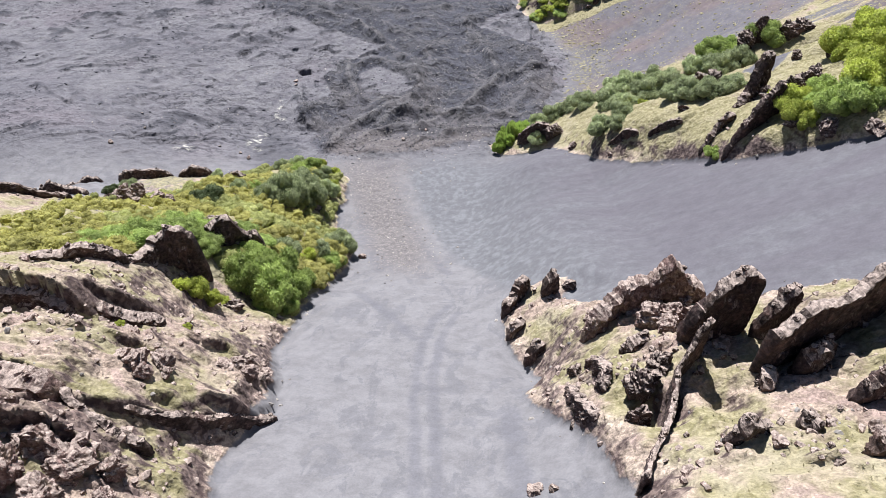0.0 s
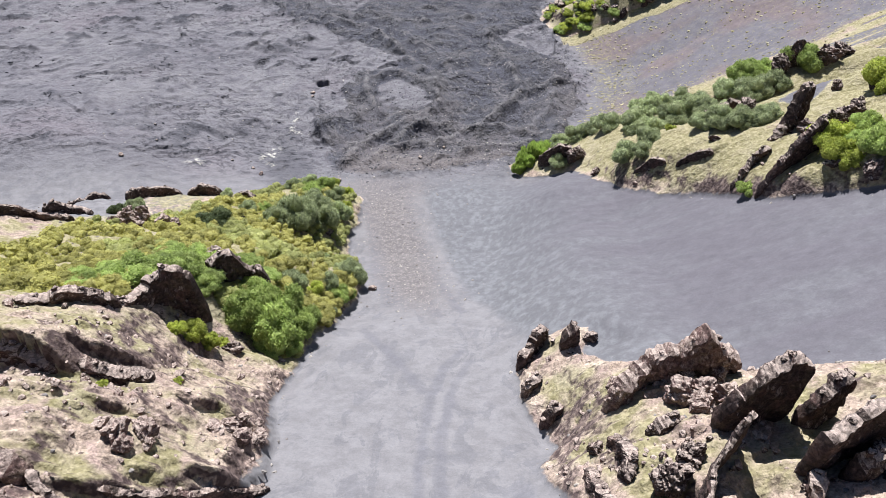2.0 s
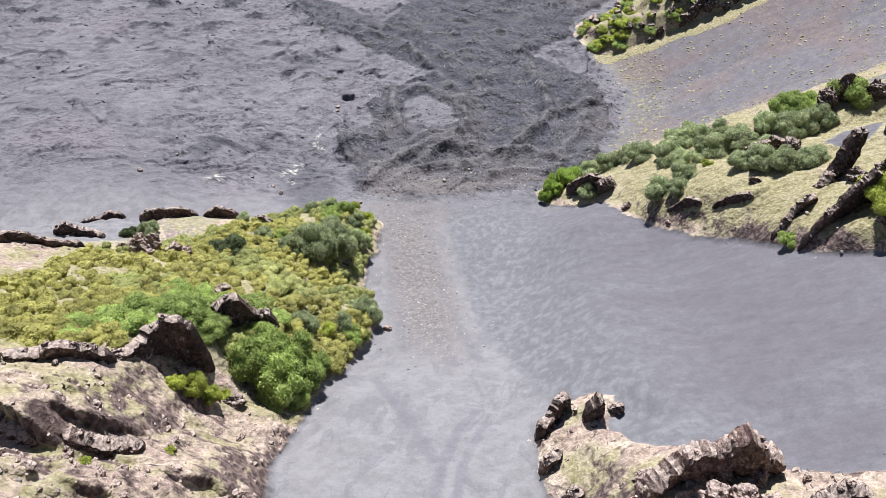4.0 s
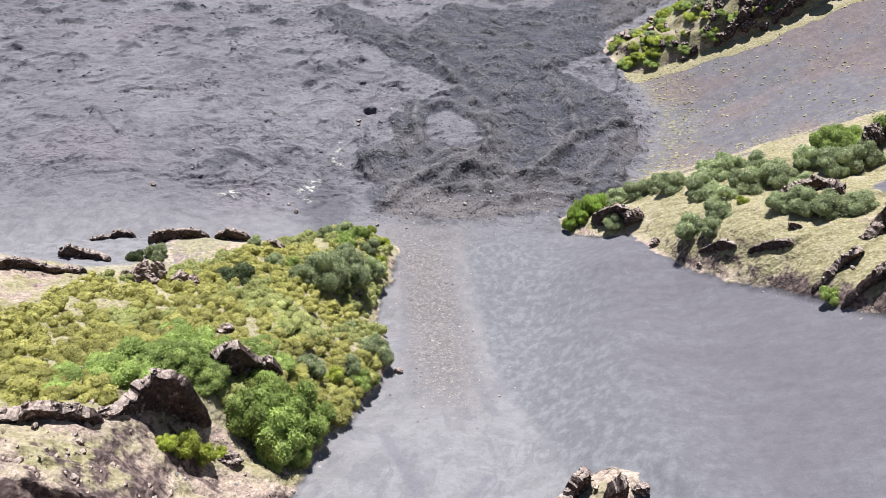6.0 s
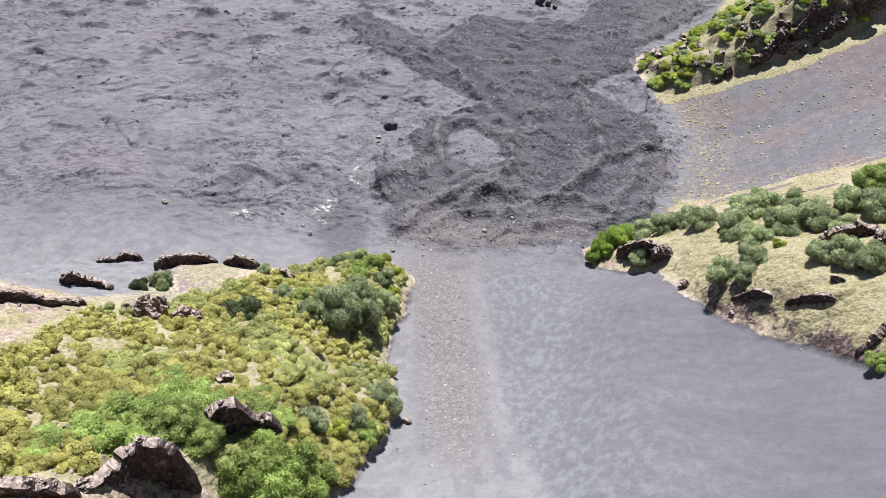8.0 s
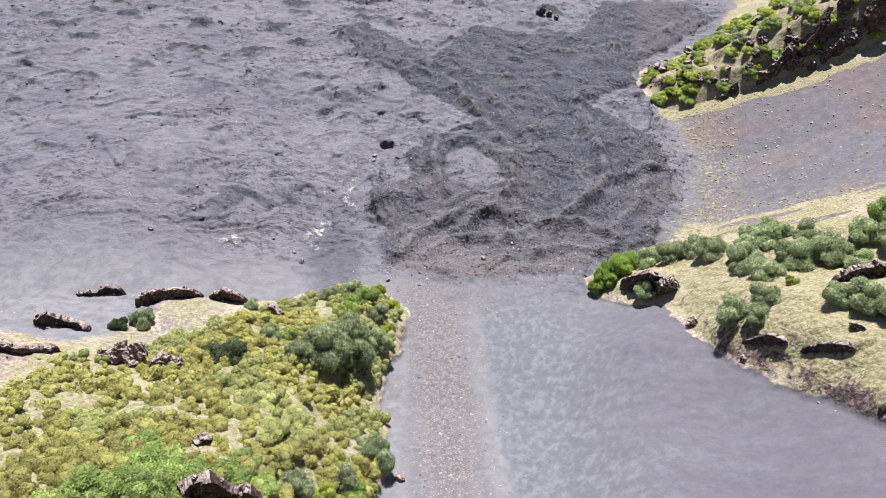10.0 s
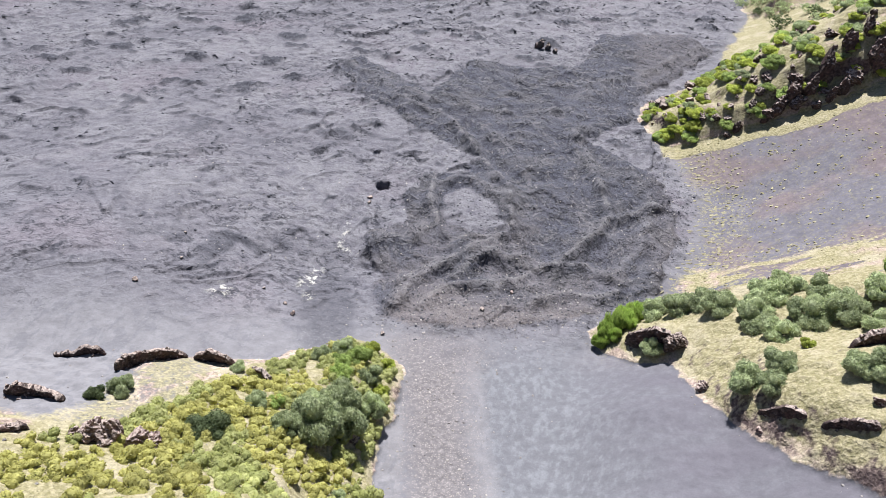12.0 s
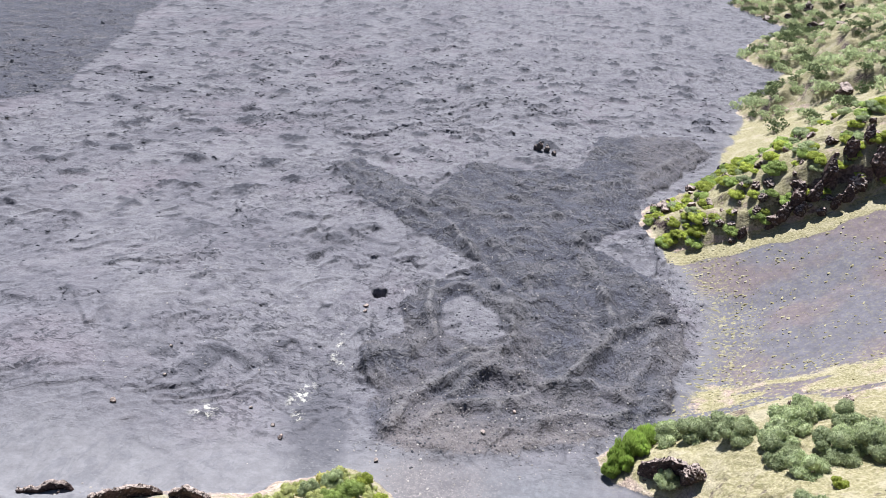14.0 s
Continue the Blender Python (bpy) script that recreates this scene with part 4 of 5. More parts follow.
boulder("rock", -18.0, 56.6, (0.9, 0.8, 1.0), 30, 97, DIKE, "small dark upright rock by a shrub", 0.3)
boulder("rock", -10.6, 63.4, (1.2, 1.0, 0.9), 10, 98, TUFF, "pale boulder at the edge of the channel", 0.3)
boulder("rock", -19.4, 79.6, (2.2, 1.4, 1.4), 80, 99, DIKE, "dark rock half hidden in shrubs", 0.4)

# near spur
CREST = "brown jagged dike crest above the ash basin"
dike("rock_dike", [(5.8, 42.2, 0.9), (6.6, 43.4, 2.0), (7.4, 44.6, 2.6), (8.6, 45.8, 2.2)], 0.8, 31, DIKE, "small dark rock fin at the spur's tip", ragged=0.4)
dike("rock_dike", [(9.4, 43.2, 2.0), (10.4, 43.5, 2.9), (11.0, 43.8, 2.2)], 1.0, 32, DIKE, "dark upright rock horn at the spur's tip", ragged=0.3)
dike("rock_dike", [(6.0, 38.2, 0.8), (6.8, 39.2, 1.6), (7.6, 40.0, 1.0)], 0.8, 33, DIKE, "small dark rock fin beside the channel", ragged=0.4)
dike("rock_dike", [(7.2, 34.6, 0.8), (8.0, 35.2, 1.5), (8.8, 35.8, 0.8)], 0.9, 34, DIKE, "small dark rock ledge beside the channel", ragged=0.4)
dike("rock_dike", [(9.0, 27.0, 0.4), (8.9, 25.6, 0.9), (9.1, 23.9, 1.1), (9.7, 22.4, 0.5)], 0.7, 44, DIKE, "dark broken rock face above the ash channel", ragged=0.3)
dike("rock_dike", [(10.6, 29.4, 0.4), (10.9, 28.0, 0.9), (10.8, 26.2, 1.0), (10.6, 24.6, 0.5)], 0.7, 45, DIKE, "dark broken rock face above the ash channel", ragged=0.4)
boulder("rock", 12.2, 44.4, (1.4, 1.1, 1.6), 15, 101, DIKE, "dark knob of rock on dry grass", 0.25)
dike("rock_dike", [(10.9, 32.6, 46.4), (11.6, 32.9, 47.2), (12.6, 33.5, 48.0), (13.6, 34.2, 49.2), (15.4, 34.5, 50.5), (16.8, 34.7, 52.2), (17.7, 34.8, 51.2), (18.5, 34.9, 49.4), (20.4, 35.0, 48.6)], 1.2, 41, TUFF, CREST, ragged=0.25, level=True)
for k, (x, y, sx, sy, sz) in enumerate([(12.2, 34.2, 2.0, 1.6, 1.6), (13.6, 34.2, 2.2, 1.6, 2.4), (14.8, 34.4, 2.0, 1.8, 2.8), (16.2, 34.0, 1.8, 1.4, 2.6), (18.6, 34.0, 2.0, 1.6, 2.0), (15.2, 31.4, 2.6, 2.2, 2.8), (16.6, 31.4, 2.8, 2.0, 3.2), (17.8, 31.0, 2.4, 1.8, 2.6), (16.2, 30.0, 2.2, 1.6, 1.8)]):
    boulder("rock", x, y, (sx, sy, sz), 29 * k, 110 + k, TUFF if k != 3 else DIKE, CREST, 0.3, 10)
dike("rock_dike", [(15.6, 27.6, 53.4), (16.3, 27.9, 54.8), (17.0, 28.2, 56.1), (18.1, 28.5, 57.0), (18.9, 28.7, 57.5), (20.1, 29.0, 57.0), (20.5, 29.1, 54.6)], 0.8, 35, DIKE, "tall dark dike wall on the spur's crest", ragged=0.2, level=True)
dike("rock_dike", [(20.6, 28.0, 1.4), (21.6, 28.4, 3.4), (22.8, 29.0, 4.4), (23.2, 29.2, 2.4)], 0.9, 36, DIKE, "slanting dark rock blade on the crest", ragged=0.2)
dike("rock_dike", [(18.5, 23.5, 57.0), (19.1, 23.8, 57.9), (21.3, 24.9, 58.3), (23.1, 25.6, 58.4), (24.6, 26.4, 58.8), (25.9, 27.2, 59.4), (31.0, 29.0, 61.0), (38.0, 30.0, 62.5)], 0.7, 37, DIKE, "long reddish-brown dike wall rising along the crest", ragged=0.2, level=True)
dike("rock_dike", [(10.2, 15.8, 56.0), (11.0, 17.2, 55.4), (12.2, 19.0, 55.0), (13.2, 20.9, 54.4), (13.8, 22.3, 54.4), (14.2, 23.6, 54.7), (14.9, 24.4, 55.4), (15.6, 25.2, 56.4), (16.5, 26.1, 56.6)], 0.24, 38, DIKE, "thin blade-like dike with a dark shaded side", ragged=0.12, level=True)
for k, line in enumerate(([(14.6, 17.2, 0.6), (15.4, 17.6, 1.5), (16.2, 17.8, 1.3), (16.9, 18.2, 0.5)], [(18.6, 18.0, 0.4), (19.3, 18.4, 1.3), (19.8, 18.9, 0.6)], [(20.6, 23.0, 0.8), (21.8, 23.4, 2.0), (22.8, 24.2, 1.7), (23.6, 24.8, 0.6)],
                          [(22.0, 20.0, 0.8), (23.2, 20.4, 1.9), (24.6, 21.2, 2.1), (26.0, 22.0, 1.0)], [(20.4, 16.0, 0.6), (21.4, 16.3, 1.3), (22.8, 17.0, 1.1)], [(18.7, 21.8, 0.4), (19.1, 22.8, 0.9), (19.5, 23.8, 0.5)], [(12.4, 28.4, 0.4), (13.4, 28.8, 1.0), (14.4, 29.0, 0.5)])):
    dike("rock_dike", line, 0.8, 240 + 7 * k, DIKE, "rugged brown rock ledge on mossy dry grass", ragged=0.5)
for k, (x, y, sx, sy, sz, m) in enumerate([(12.6, 24.2, 2.4, 2.0, 3.6, DIKE), (13.9, 25.6, 2.2, 1.8, 3.4, DIKE), (11.8, 21.6, 1.4, 1.6, 2.2, DIKE), (9.3, 23.2, 1.1, 1.4, 1.8, DIKE), (9.8, 28.8, 1.6, 1.2, 1.3, DIKE), (5.6, 18.2, 1.2, 1.0, 0.8, TUFF), (6.6, 18.0, 0.7, 0.6, 0.5, TUFF)]):
    boulder("rock", x, y, (sx, sy, sz), 61 * k, 130 + k, m, "rugged brown rock on mossy dry grass", 0.42, 12)

# mid spur
dike("rock_dike", [(34.0, 73.4, 0.5), (35.6, 74.8, 1.0), (37.2, 75.8, 1.6), (38.6, 76.6, 0.8)], 0.7, 51, DIKE, "low dark dike climbing from the ash", ragged=0.3)
dike("rock_dike", [(39.4, 78.4, 0.3), (40.6, 79.8, 1.4), (41.6, 80.8, 4.0), (42.4, 81.4, 6.2), (43.0, 81.7, 6.4), (43.6, 82.0, 2.6)], 1.3, 52, DIKE, "tall pointed dark rock fin on the spur", ragged=0.2)
dike("rock_dike", [(35.4, 69.6, 0.5), (37.0, 70.6, 2.0), (38.6, 71.4, 3.8), (40.4, 72.0, 4.8), (42.2, 72.4, 2.6)], 0.7, 53, DIKE, "steep dark dike rising out of the ash", ragged=0.2)
for k, (x, y, sx, sy, sz) in enumerate([(44.6, 76.4, 3.0, 2.4, 4.0), (46.4, 77.6, 3.2, 2.4, 4.6), (48.6, 79.6, 2.6, 2.0, 2.6), (42.6, 78.0, 2.4, 2.0, 2.4), (41.0, 67.4, 3.0, 2.0, 1.8), (43.6, 64.4, 3.2, 2.0, 2.0), (46.6, 61.4, 3.2, 2.2, 2.2), (50.0, 59.4, 3.4, 2.2, 2.0),
                                        (53.2, 111.4, 4.0, 3.2, 6.4), (55.2, 113.0, 3.6, 3.0, 7.4), (60.0, 111.4, 4.2, 3.4, 5.4), (62.6, 112.4, 3.6, 3.0, 4.4), (58.2, 115.4, 4.0, 3.2, 6.0), (50.0, 88.2, 2.0, 1.6, 1.8), (52.6, 84.2, 2.2, 1.8, 1.6)]):
    boulder("rock", x, y, (sx, sy, sz), 47 * k, 160 + k, DIKE, "dark craggy rock on the shrubby spur", 0.3, 12)
dike("rock_dike", [(14.4, 108.6, 1.4), (15.4, 107.4, 3.0), (17.0, 106.4, 3.8), (18.6, 106.0, 3.4), (20.0, 106.2, 2.0)], 0.8, 54, DIKE, "dark shaded rock step at the spur's tip", ragged=0.2)
dike("rock_dike", [(25.8, 87.4, 0.5), (27.4, 86.0, 1.3), (29.2, 84.8, 0.6)], 0.5, 55, DIKE, "low dark ledge where grass meets ash", ragged=0.4)
dike("rock_dike", [(30.2, 83.6, 0.5), (31.8, 82.6, 1.3), (33.8, 81.4, 0.7)], 0.5, 56, DIKE, "low dark ledge where grass meets ash", ragged=0.4)
dike("rock_dike", [(36.4, 96.4, 0.9), (38.6, 97.2, 2.2), (41.0, 97.6, 2.6), (43.4, 97.0, 1.4)], 0.7, 57, DIKE, "dark broken rock step among grey shrubs", ragged=0.3)
for k, (x, y, sx, sy, sz) in enumerate([(20.4, 105.6, 4.4, 3.4, 4.6), (21.8, 94.2, 2.0, 1.4, 2.2),
                                        (34.6, 84.4, 1.8, 1.2, 1.2), (37.0, 90.0, 3.4, 2.2, 2.4), (40.4, 90.6, 3.2, 2.2, 2.6), (35.0, 118.0, 1.8, 1.4, 1.0), (41.0, 117.4, 2.2, 1.4, 1.2)]):
    boulder("rock", x, y, (sx, sy, sz), 71 * k, 190 + k, DIKE, "dark shaded rock at the edge of the grassy spur", 0.35, 10)

# lava field: a few lone blocks and the far pinnacles
for k, (x, y, r) in enumerate([(-61.5, 104.2, 1.0), (-39.6, 108.6, 0.7), (-44.6, 112.0, 0.6), (-37.4, 106.2, 0.8), (-58.6, 112.8, 0.6), (-62.2, 121.0, 0.6), (-35.4, 146.2, 0.9), (-35.2, 144.6, 0.7), (-22.4, 104.6, 0.8), (-3.6, 121.0, 0.7), (-8.0, 113.4, 0.8)]):
    boulder("lava_block", x, y, (r * 1.4, r * 1.1, r), 33 * k, 220 + k, TUFF if k % 3 == 0 else BLACK, "lone lava block lying on ash", 0.25, 8, 2, "lava blocks")
for k, (x, y, sx, sy, sz) in enumerate([(-5.8, 244.6, 2.2, 1.9, 4.6), (-3.6, 244.2, 2.2, 1.9, 3.8), (-1.0, 242.0, 1.9, 1.6, 2.4), (-7.0, 245.0, 1.5, 1.4, 2.8), (47.4, 233.0, 4.0, 3.0, 8.0), (45.2, 231.0, 3.0, 2.6, 5.0)]):
    boulder("lava_pinnacle", x, y, (sx, sy, sz), 50 * k, 240 + k, BLACK, "dark jagged lava pinnacle on the old flow", 0.25, 5, 3, "lava pinnacles")
for k, (line, thick) in enumerate((([(40.6, 183.4, 1.0), (42.6, 184.2, 3.6), (44.6, 186.6, 5.4), (46.0, 189.4, 2.4)], 1.6), ([(48.2, 184.8, 4.0), (50.4, 185.6, 6.4), (52.2, 187.2, 6.0), (52.8, 190.0, 2.4)], 2.6),
                                   ([(53.6, 185.6, 3.6), (55.6, 187.4, 7.4), (58.0, 190.0, 9.0), (61.4, 192.6, 8.2), (65.0, 194.6, 5.0)], 2.4), ([(57.4, 184.6, 1.6), (59.4, 185.0, 4.4), (61.4, 185.8, 5.0), (62.6, 187.2, 2.2)], 1.8),
                                   ([(63.6, 187.6, 5.0), (67.4, 189.6, 9.0), (73.0, 191.6, 10.4), (82.0, 193.0, 11.0), (96.0, 194.0, 8.0)], 3.4), ([(33.0, 190.6, 0.6), (35.2, 189.2, 2.2), (38.2, 187.8, 1.8), (40.4, 187.4, 0.8)], 1.6),
                                   ([(43.0, 196.0, 0.8), (45.4, 194.6, 2.4), (48.0, 194.8, 1.2)], 1.8), ([(24.6, 203.0, 0.6), (25.8, 205.4, 1.8), (28.4, 207.0, 1.0)], 1.4), ([(56.0, 200.0, 0.8), (59.6, 199.0, 2.6), (63.0, 201.0, 1.0)], 2.2))):
    for j, (x, y, tall) in enumerate(line):
        boulder("cliff_rock", x, y, (1.5 * thick, 1.2 * thick, 0.85 * tall + 0.6), 43 * j + 17 * k, 300 + 10 * k + j, DIKE, "dark craggy rock on the green cliff slope", 0.3, 10, 4, "cliff rocks")
rng = np.random.default_rng(66)
for k in range(110):
    x, y = 25 + 65 * rng.random() ** 1.3, rng.uniform(184, 228)
    if inside(np.array([x]), np.array([y]), CLIFF_SPUR)[0] < 1:
        continue
    ob = new("cliff_rock", SHARDS_DARK[k % 4] if k % 3 else SHARDS_PALE[k % 4])
    r = 0.9 + 2.6 * rng.random() ** 2
    ob.matrix_basis = pose(x, y, spot(x, y) + 0.15 * r, *rng.uniform(-25, 25, 2), rng.uniform(0, 360)) @ Matrix.Diagonal((r, r, r, 1))
    tagged(ob, "rough brown rock on the green cliff slope", "rock", "cliff rocks")
for k in range(60):
    x, y = rng.uniform(62, 190), rng.uniform(284, 480)
    if max(inside(np.array([x]), np.array([y]), o)[0] for o in FAR_SPURS) < 1:
        continue
    ob = new("far_rock", SHARDS_DARK[k % 4])
    r = 3 + 6 * rng.random()
    ob.matrix_basis = pose(x, y, spot(x, y) + 0.1 * r, *rng.uniform(-25, 25, 2), rng.uniform(0, 360)) @ Matrix.Diagonal((r * 1.3, r, r, 1))
    tagged(ob, "dark rock outcrop on the distant slope", "rock", "distant rocks")

# ---- plants ----
def sprays(rng, centres, radii, count, size, long, lift=0.5, stand=0.28):
    """Leafy sprays that stand out from the surface of round lumps, as narrow diamonds."""
    which = rng.choice(len(centres), count, p=radii ** 2 / (radii ** 2).sum())
    way = rng.normal(size=(count, 3))
    way[:, 2] = np.abs(way[:, 2]) * 1.1 - 0.25
    way /= np.linalg.norm(way, axis=1)[:, None]
    root = centres[which] + way * radii[which][:, None] * rng.uniform(0.72, 1.04, (count, 1))
    along = np.cross(way, rng.normal(size=(count, 3)))
    along /= np.linalg.norm(along, axis=1)[:, None]
    out = stand * way + 0.8 * along * rng.uniform(0.5, 1.2, (count, 1)) + np.array((0, 0, lift))
    out /= np.linalg.norm(out, axis=1)[:, None]
    side = np.cross(out, way + 0.5 * rng.normal(size=(count, 3)))
    side /= np.linalg.norm(side, axis=1)[:, None]
    ln = (size * long * rng.uniform(0.6, 1.3, count))[:, None]
    wd = (size * rng.uniform(0.6, 1.2, count))[:, None]
    v = np.stack((root - out * ln * 0.2, root + out * ln * 0.4 + side * wd * 0.5, root + out * ln, root + out * ln * 0.4 - side * wd * 0.5), 1).reshape(-1, 3)
    return v, np.arange(count * 4).reshape(-1, 4)


def crown_mesh(kind, seed, lumps, count, size, long, tall=0.75, lift=0.5):
    """A crown of unit radius: uneven lumps packed with sprays."""
    rng = np.random.default_rng(seed)
    turn = rng.uniform(0, 2 * np.pi, lumps)
    reach = np.sqrt(rng.uniform(0, 1, lumps)) * 0.70
    radii = rng.uniform(0.19, 0.38, lumps)
    centres = np.stack((np.cos(turn) * reach, np.sin(turn) * reach, (0.30 + rng.uniform(0, 0.75, lumps) * (1 - reach)) * tall), 1)
    v, f = sprays(rng, centres, radii, count, size, long, lift, 0.6 if kind == "reed" else 0.28)
    core_v, core_f = BALLS[2]
    vs, fs, at = [v], [np.concatenate((f[:, :3], f[:, [0, 2, 3]]))], len(v)
    for c, r in zip(centres, radii):
        w = core_v * r * 0.86
        w = w + 0.16 * r * rough3(w, 0.16, 2, seed)[:, None] * core_v + c
        w[:, 2] = np.maximum(w[:, 2], -0.1)
        vs.append(w), fs.append(core_f + at)
        at += len(w)
    return mesh_from("crown", np.concatenate(vs), np.concatenate(fs), LEAVES[kind])


def stem_mesh(seed):
    rng = np.random.default_rng(seed)
    vs, fs, at = [], [], 0
    for k in range(6):
        a = rng.uniform(0, 2 * np.pi)
        tip = np.array((math.cos(a) * 0.5, math.sin(a) * 0.5, rng.uniform(0.3, 0.5)))
        bend = tip * (0.4, 0.4, 0.6)
        rings = [(np.array((0, 0, -0.25)), 0.05), (bend, 0.035), (tip, 0.012)]
        for p, r in rings:
            for q in range(5):
                vs.append(p + np.array((math.cos(q * 1.2566), math.sin(q * 1.2566), 0)) * r)
        for j in range(2):
            for q in range(5):
                fs.append((at + j * 5 + q, at + j * 5 + (q + 1) % 5, at + j * 5 + 5 + (q + 1) % 5, at + j * 5 + 5 + q))
        at += 15
    return mesh_from("stems", vs, fs, BARK)


CROWNS = {kind: [crown_mesh(kind, 500 + 10 * k + i, 26, 6500, 0.046, 1.9, 0.8, 0.25) for i in range(3)] for k, kind in enumerate(("grey", "green", "bright", "dark"))}
CROWNS["reed"] = [crown_mesh("reed", 560 + i, 14, 3600, 0.036, 8.0, 0.8, 3.0) for i in range(3)]
STEMS = [stem_mesh(600 + i) for i in range(2)]
BUSH_LABEL = {"grey": "rounded grey-green shrub on dry grass", "green": "dense fresh-green shrub on the spur", "bright": "bright yellow-green leafy shrub", "dark": "compact dark-green rounded shrub"}
bush_count = 0


def bush(kind, x, y, wide, tall=0.8, deep=None, label="", group="shrubs", sink=0.04):
    global bush_count
    bush_count += 1
    base = new("shrub")
    part("stems", STEMS[bush_count % 2], base)
    part("crown", CROWNS[kind][bush_count % 3], base)
    r = wide / 2
    base.matrix_basis = pose(x, y, spot(x, y) - sink * wide, 0, 0, bush_count * 77 % 360) @ Matrix.Diagonal((r, (deep or wide) / 2, r * tall / 0.8, 1))
    return tagged(base, label or BUSH_LABEL[kind], "shrub", group)


# left spur
for x, y, w, h in ((-18.4, 47.6, 6.6, 1.2), (-20.6, 48.4, 5.2, 1.2), (-16.4, 48.8, 4.8, 1.1), (-18.2, 50.6, 5.8, 1.2), (-20.6, 51.2, 4.2, 1.0), (-16.0, 51.2, 4.0, 1.0), (-17.8, 45.8, 4.0, 1.0), (-16.4, 46.6, 3.0, 0.9)):
    bush("green", x, y, w, h, label="large dense fresh-green shrub beside the channel")
for x, y, w, h in ((-30.0, 49.4, 5.4, 0.6), (-27.2, 50.6, 5.6, 0.65), (-25.0, 53.0, 5.2, 0.6), (-27.8, 53.4, 5.6, 0.55), (-30.6, 46.6, 5.0, 0.55), (-28.0, 46.4, 4.6, 0.6), (-22.8, 54.4, 4.6, 0.55), (-20.6, 55.2, 3.6, 0.5), (-32.4, 44.4, 3.6, 0.5), (-30.2, 55.4, 4.4, 0.5), (-24.6, 50.0, 4.6, 0.6), (-31.8, 42.8, 3.0, 0.5), (-22.6, 57.0, 3.4, 0.45)):
    bush("green", x, y, w, h, label="spreading fresh-green shrub among cushion plants")
bush("dark", -33.6, 74.4, 5.6, 0.7)
for x, y, w in ((-23.4, 79.0, 5.4), (-20.8, 81.0, 5.2), (-22.2, 83.4, 4.8), (-25.8, 77.2, 3.2), (-18.6, 84.6, 3.6), (-24.0, 82.0, 3.6)):
    bush("grey", x, y, w * 1.25, 1.1)
for x, y, w, k in ((-23.2, 42.6, 2.6, "bright"), (-22.2, 42.8, 2.2, "bright"), (-23.9, 41.9, 1.8, "bright"), (-21.4, 44.0, 1.4, "bright"), (-13.2, 65.0, 4.4, "grey"), (-14.8, 66.0, 2.6, "grey"), (-18.2, 57.0, 3.2, "grey"), (-15.4, 60.0, 3.0, "grey"), (-14.0, 58.8, 3.0, "green"), (-16.4, 58.0, 2.2, "bright"),
                   (-13.0, 60.2, 1.8, "green"), (-14.2, 55.6, 1.4, "grey"), (-16.6, 62.6, 1.4, "grey"), (-46.4, 78.6, 3.4, "grey"), (-48.2, 76.4, 2.4, "dark"), (-30.8, 80.2, 2.8, "grey"), (-28.8, 80.8, 2.2, "green"), (-36.0, 86.2, 2.0, "grey"), (-23.6, 88.6, 3.2, "green"),
                   (-20.4, 90.6, 3.4, "grey"), (-22.6, 93.6, 3.6, "green"), (-25.4, 95.6, 3.0, "grey"), (-19.2, 94.6, 2.6, "bright"), (-24.4, 91.4, 3.0, "green"), (-27.4, 92.4, 2.8, "grey"), (-18.4, 88.6, 2.2, "bright"), (-22.0, 97.4, 2.6, "bright"), (-18.2, 70.6, 1.5, "grey")):
    bush(k, x, y, w * 1.1, 0.95)
# near spur
for x, y, w, k in ((16.2, 35.4, 1.2, "bright"), (-20.4, 34.0, 1.0, "bright"), (-23.0, 30.4, 1.0, "bright")):
    bush(k, x, y, w, 0.6, label="small yellow-green tuft on rock")
# mid spur
for x, y, w, k in ((19.6, 115.6, 5.0, "grey"), (22.6, 114.8, 5.2, "grey"), (26.6, 111.6, 5.0, "grey"), (29.4, 105.8, 5.2, "grey"), (32.8, 112.2, 5.6, "grey"), (36.0, 106.4, 5.6, "grey"), (35.4, 114.6, 4.8, "grey"), (40.2, 106.8, 5.4, "grey"), (31.6, 102.4, 4.4, "grey"),
                   (25.4, 91.4, 4.8, "grey"), (28.6, 93.0, 4.0, "grey"), (27.0, 89.8, 3.2, "grey"), (38.6, 112.0, 4.6, "grey"), (34.6, 89.6, 3.8, "grey"), (36.4, 88.6, 4.4, "grey"), (39.0, 86.4, 4.8, "grey"), (41.4, 86.0, 4.0, "grey"), (48.2, 107.2, 5.6, "grey"), (51.6, 108.4, 5.2, "grey"),
                   (48.8, 113.6, 5.8, "green"), (52.0, 114.2, 4.6, "green"), (42.6, 103.6, 4.2, "grey"), (33.4, 98.8, 1.8, "bright"), (17.4, 105.2, 3.2, "grey"), (35.0, 71.6, 2.4, "green"), (57.0, 112.4, 6.4, "green"), (45.0, 110.0, 4.4, "grey"), (23.8, 118.0, 3.6, "grey"), (25.0, 114.6, 4.6, "grey"), (30.2, 109.0, 4.6, "grey"), (38.4, 108.4, 5.0, "grey"), (21.0, 117.6, 4.0, "grey")):
    bush(k, x, y, w * 1.18, 0.85)
for x, y, w in ((11.0, 109.2, 3.2), (11.8, 110.8, 3.8), (13.0, 112.6, 4.2), (14.4, 114.6, 4.4), (15.8, 116.8, 4.4), (17.4, 118.8, 4.2), (19.0, 120.6, 3.8), (20.6, 122.2, 3.2), (12.8, 109.6, 2.6), (15.2, 112.8, 3.2)):
    bush("reed", x, y, w, 1.25, label="tall bright-green reedy broom at the spur's foot")
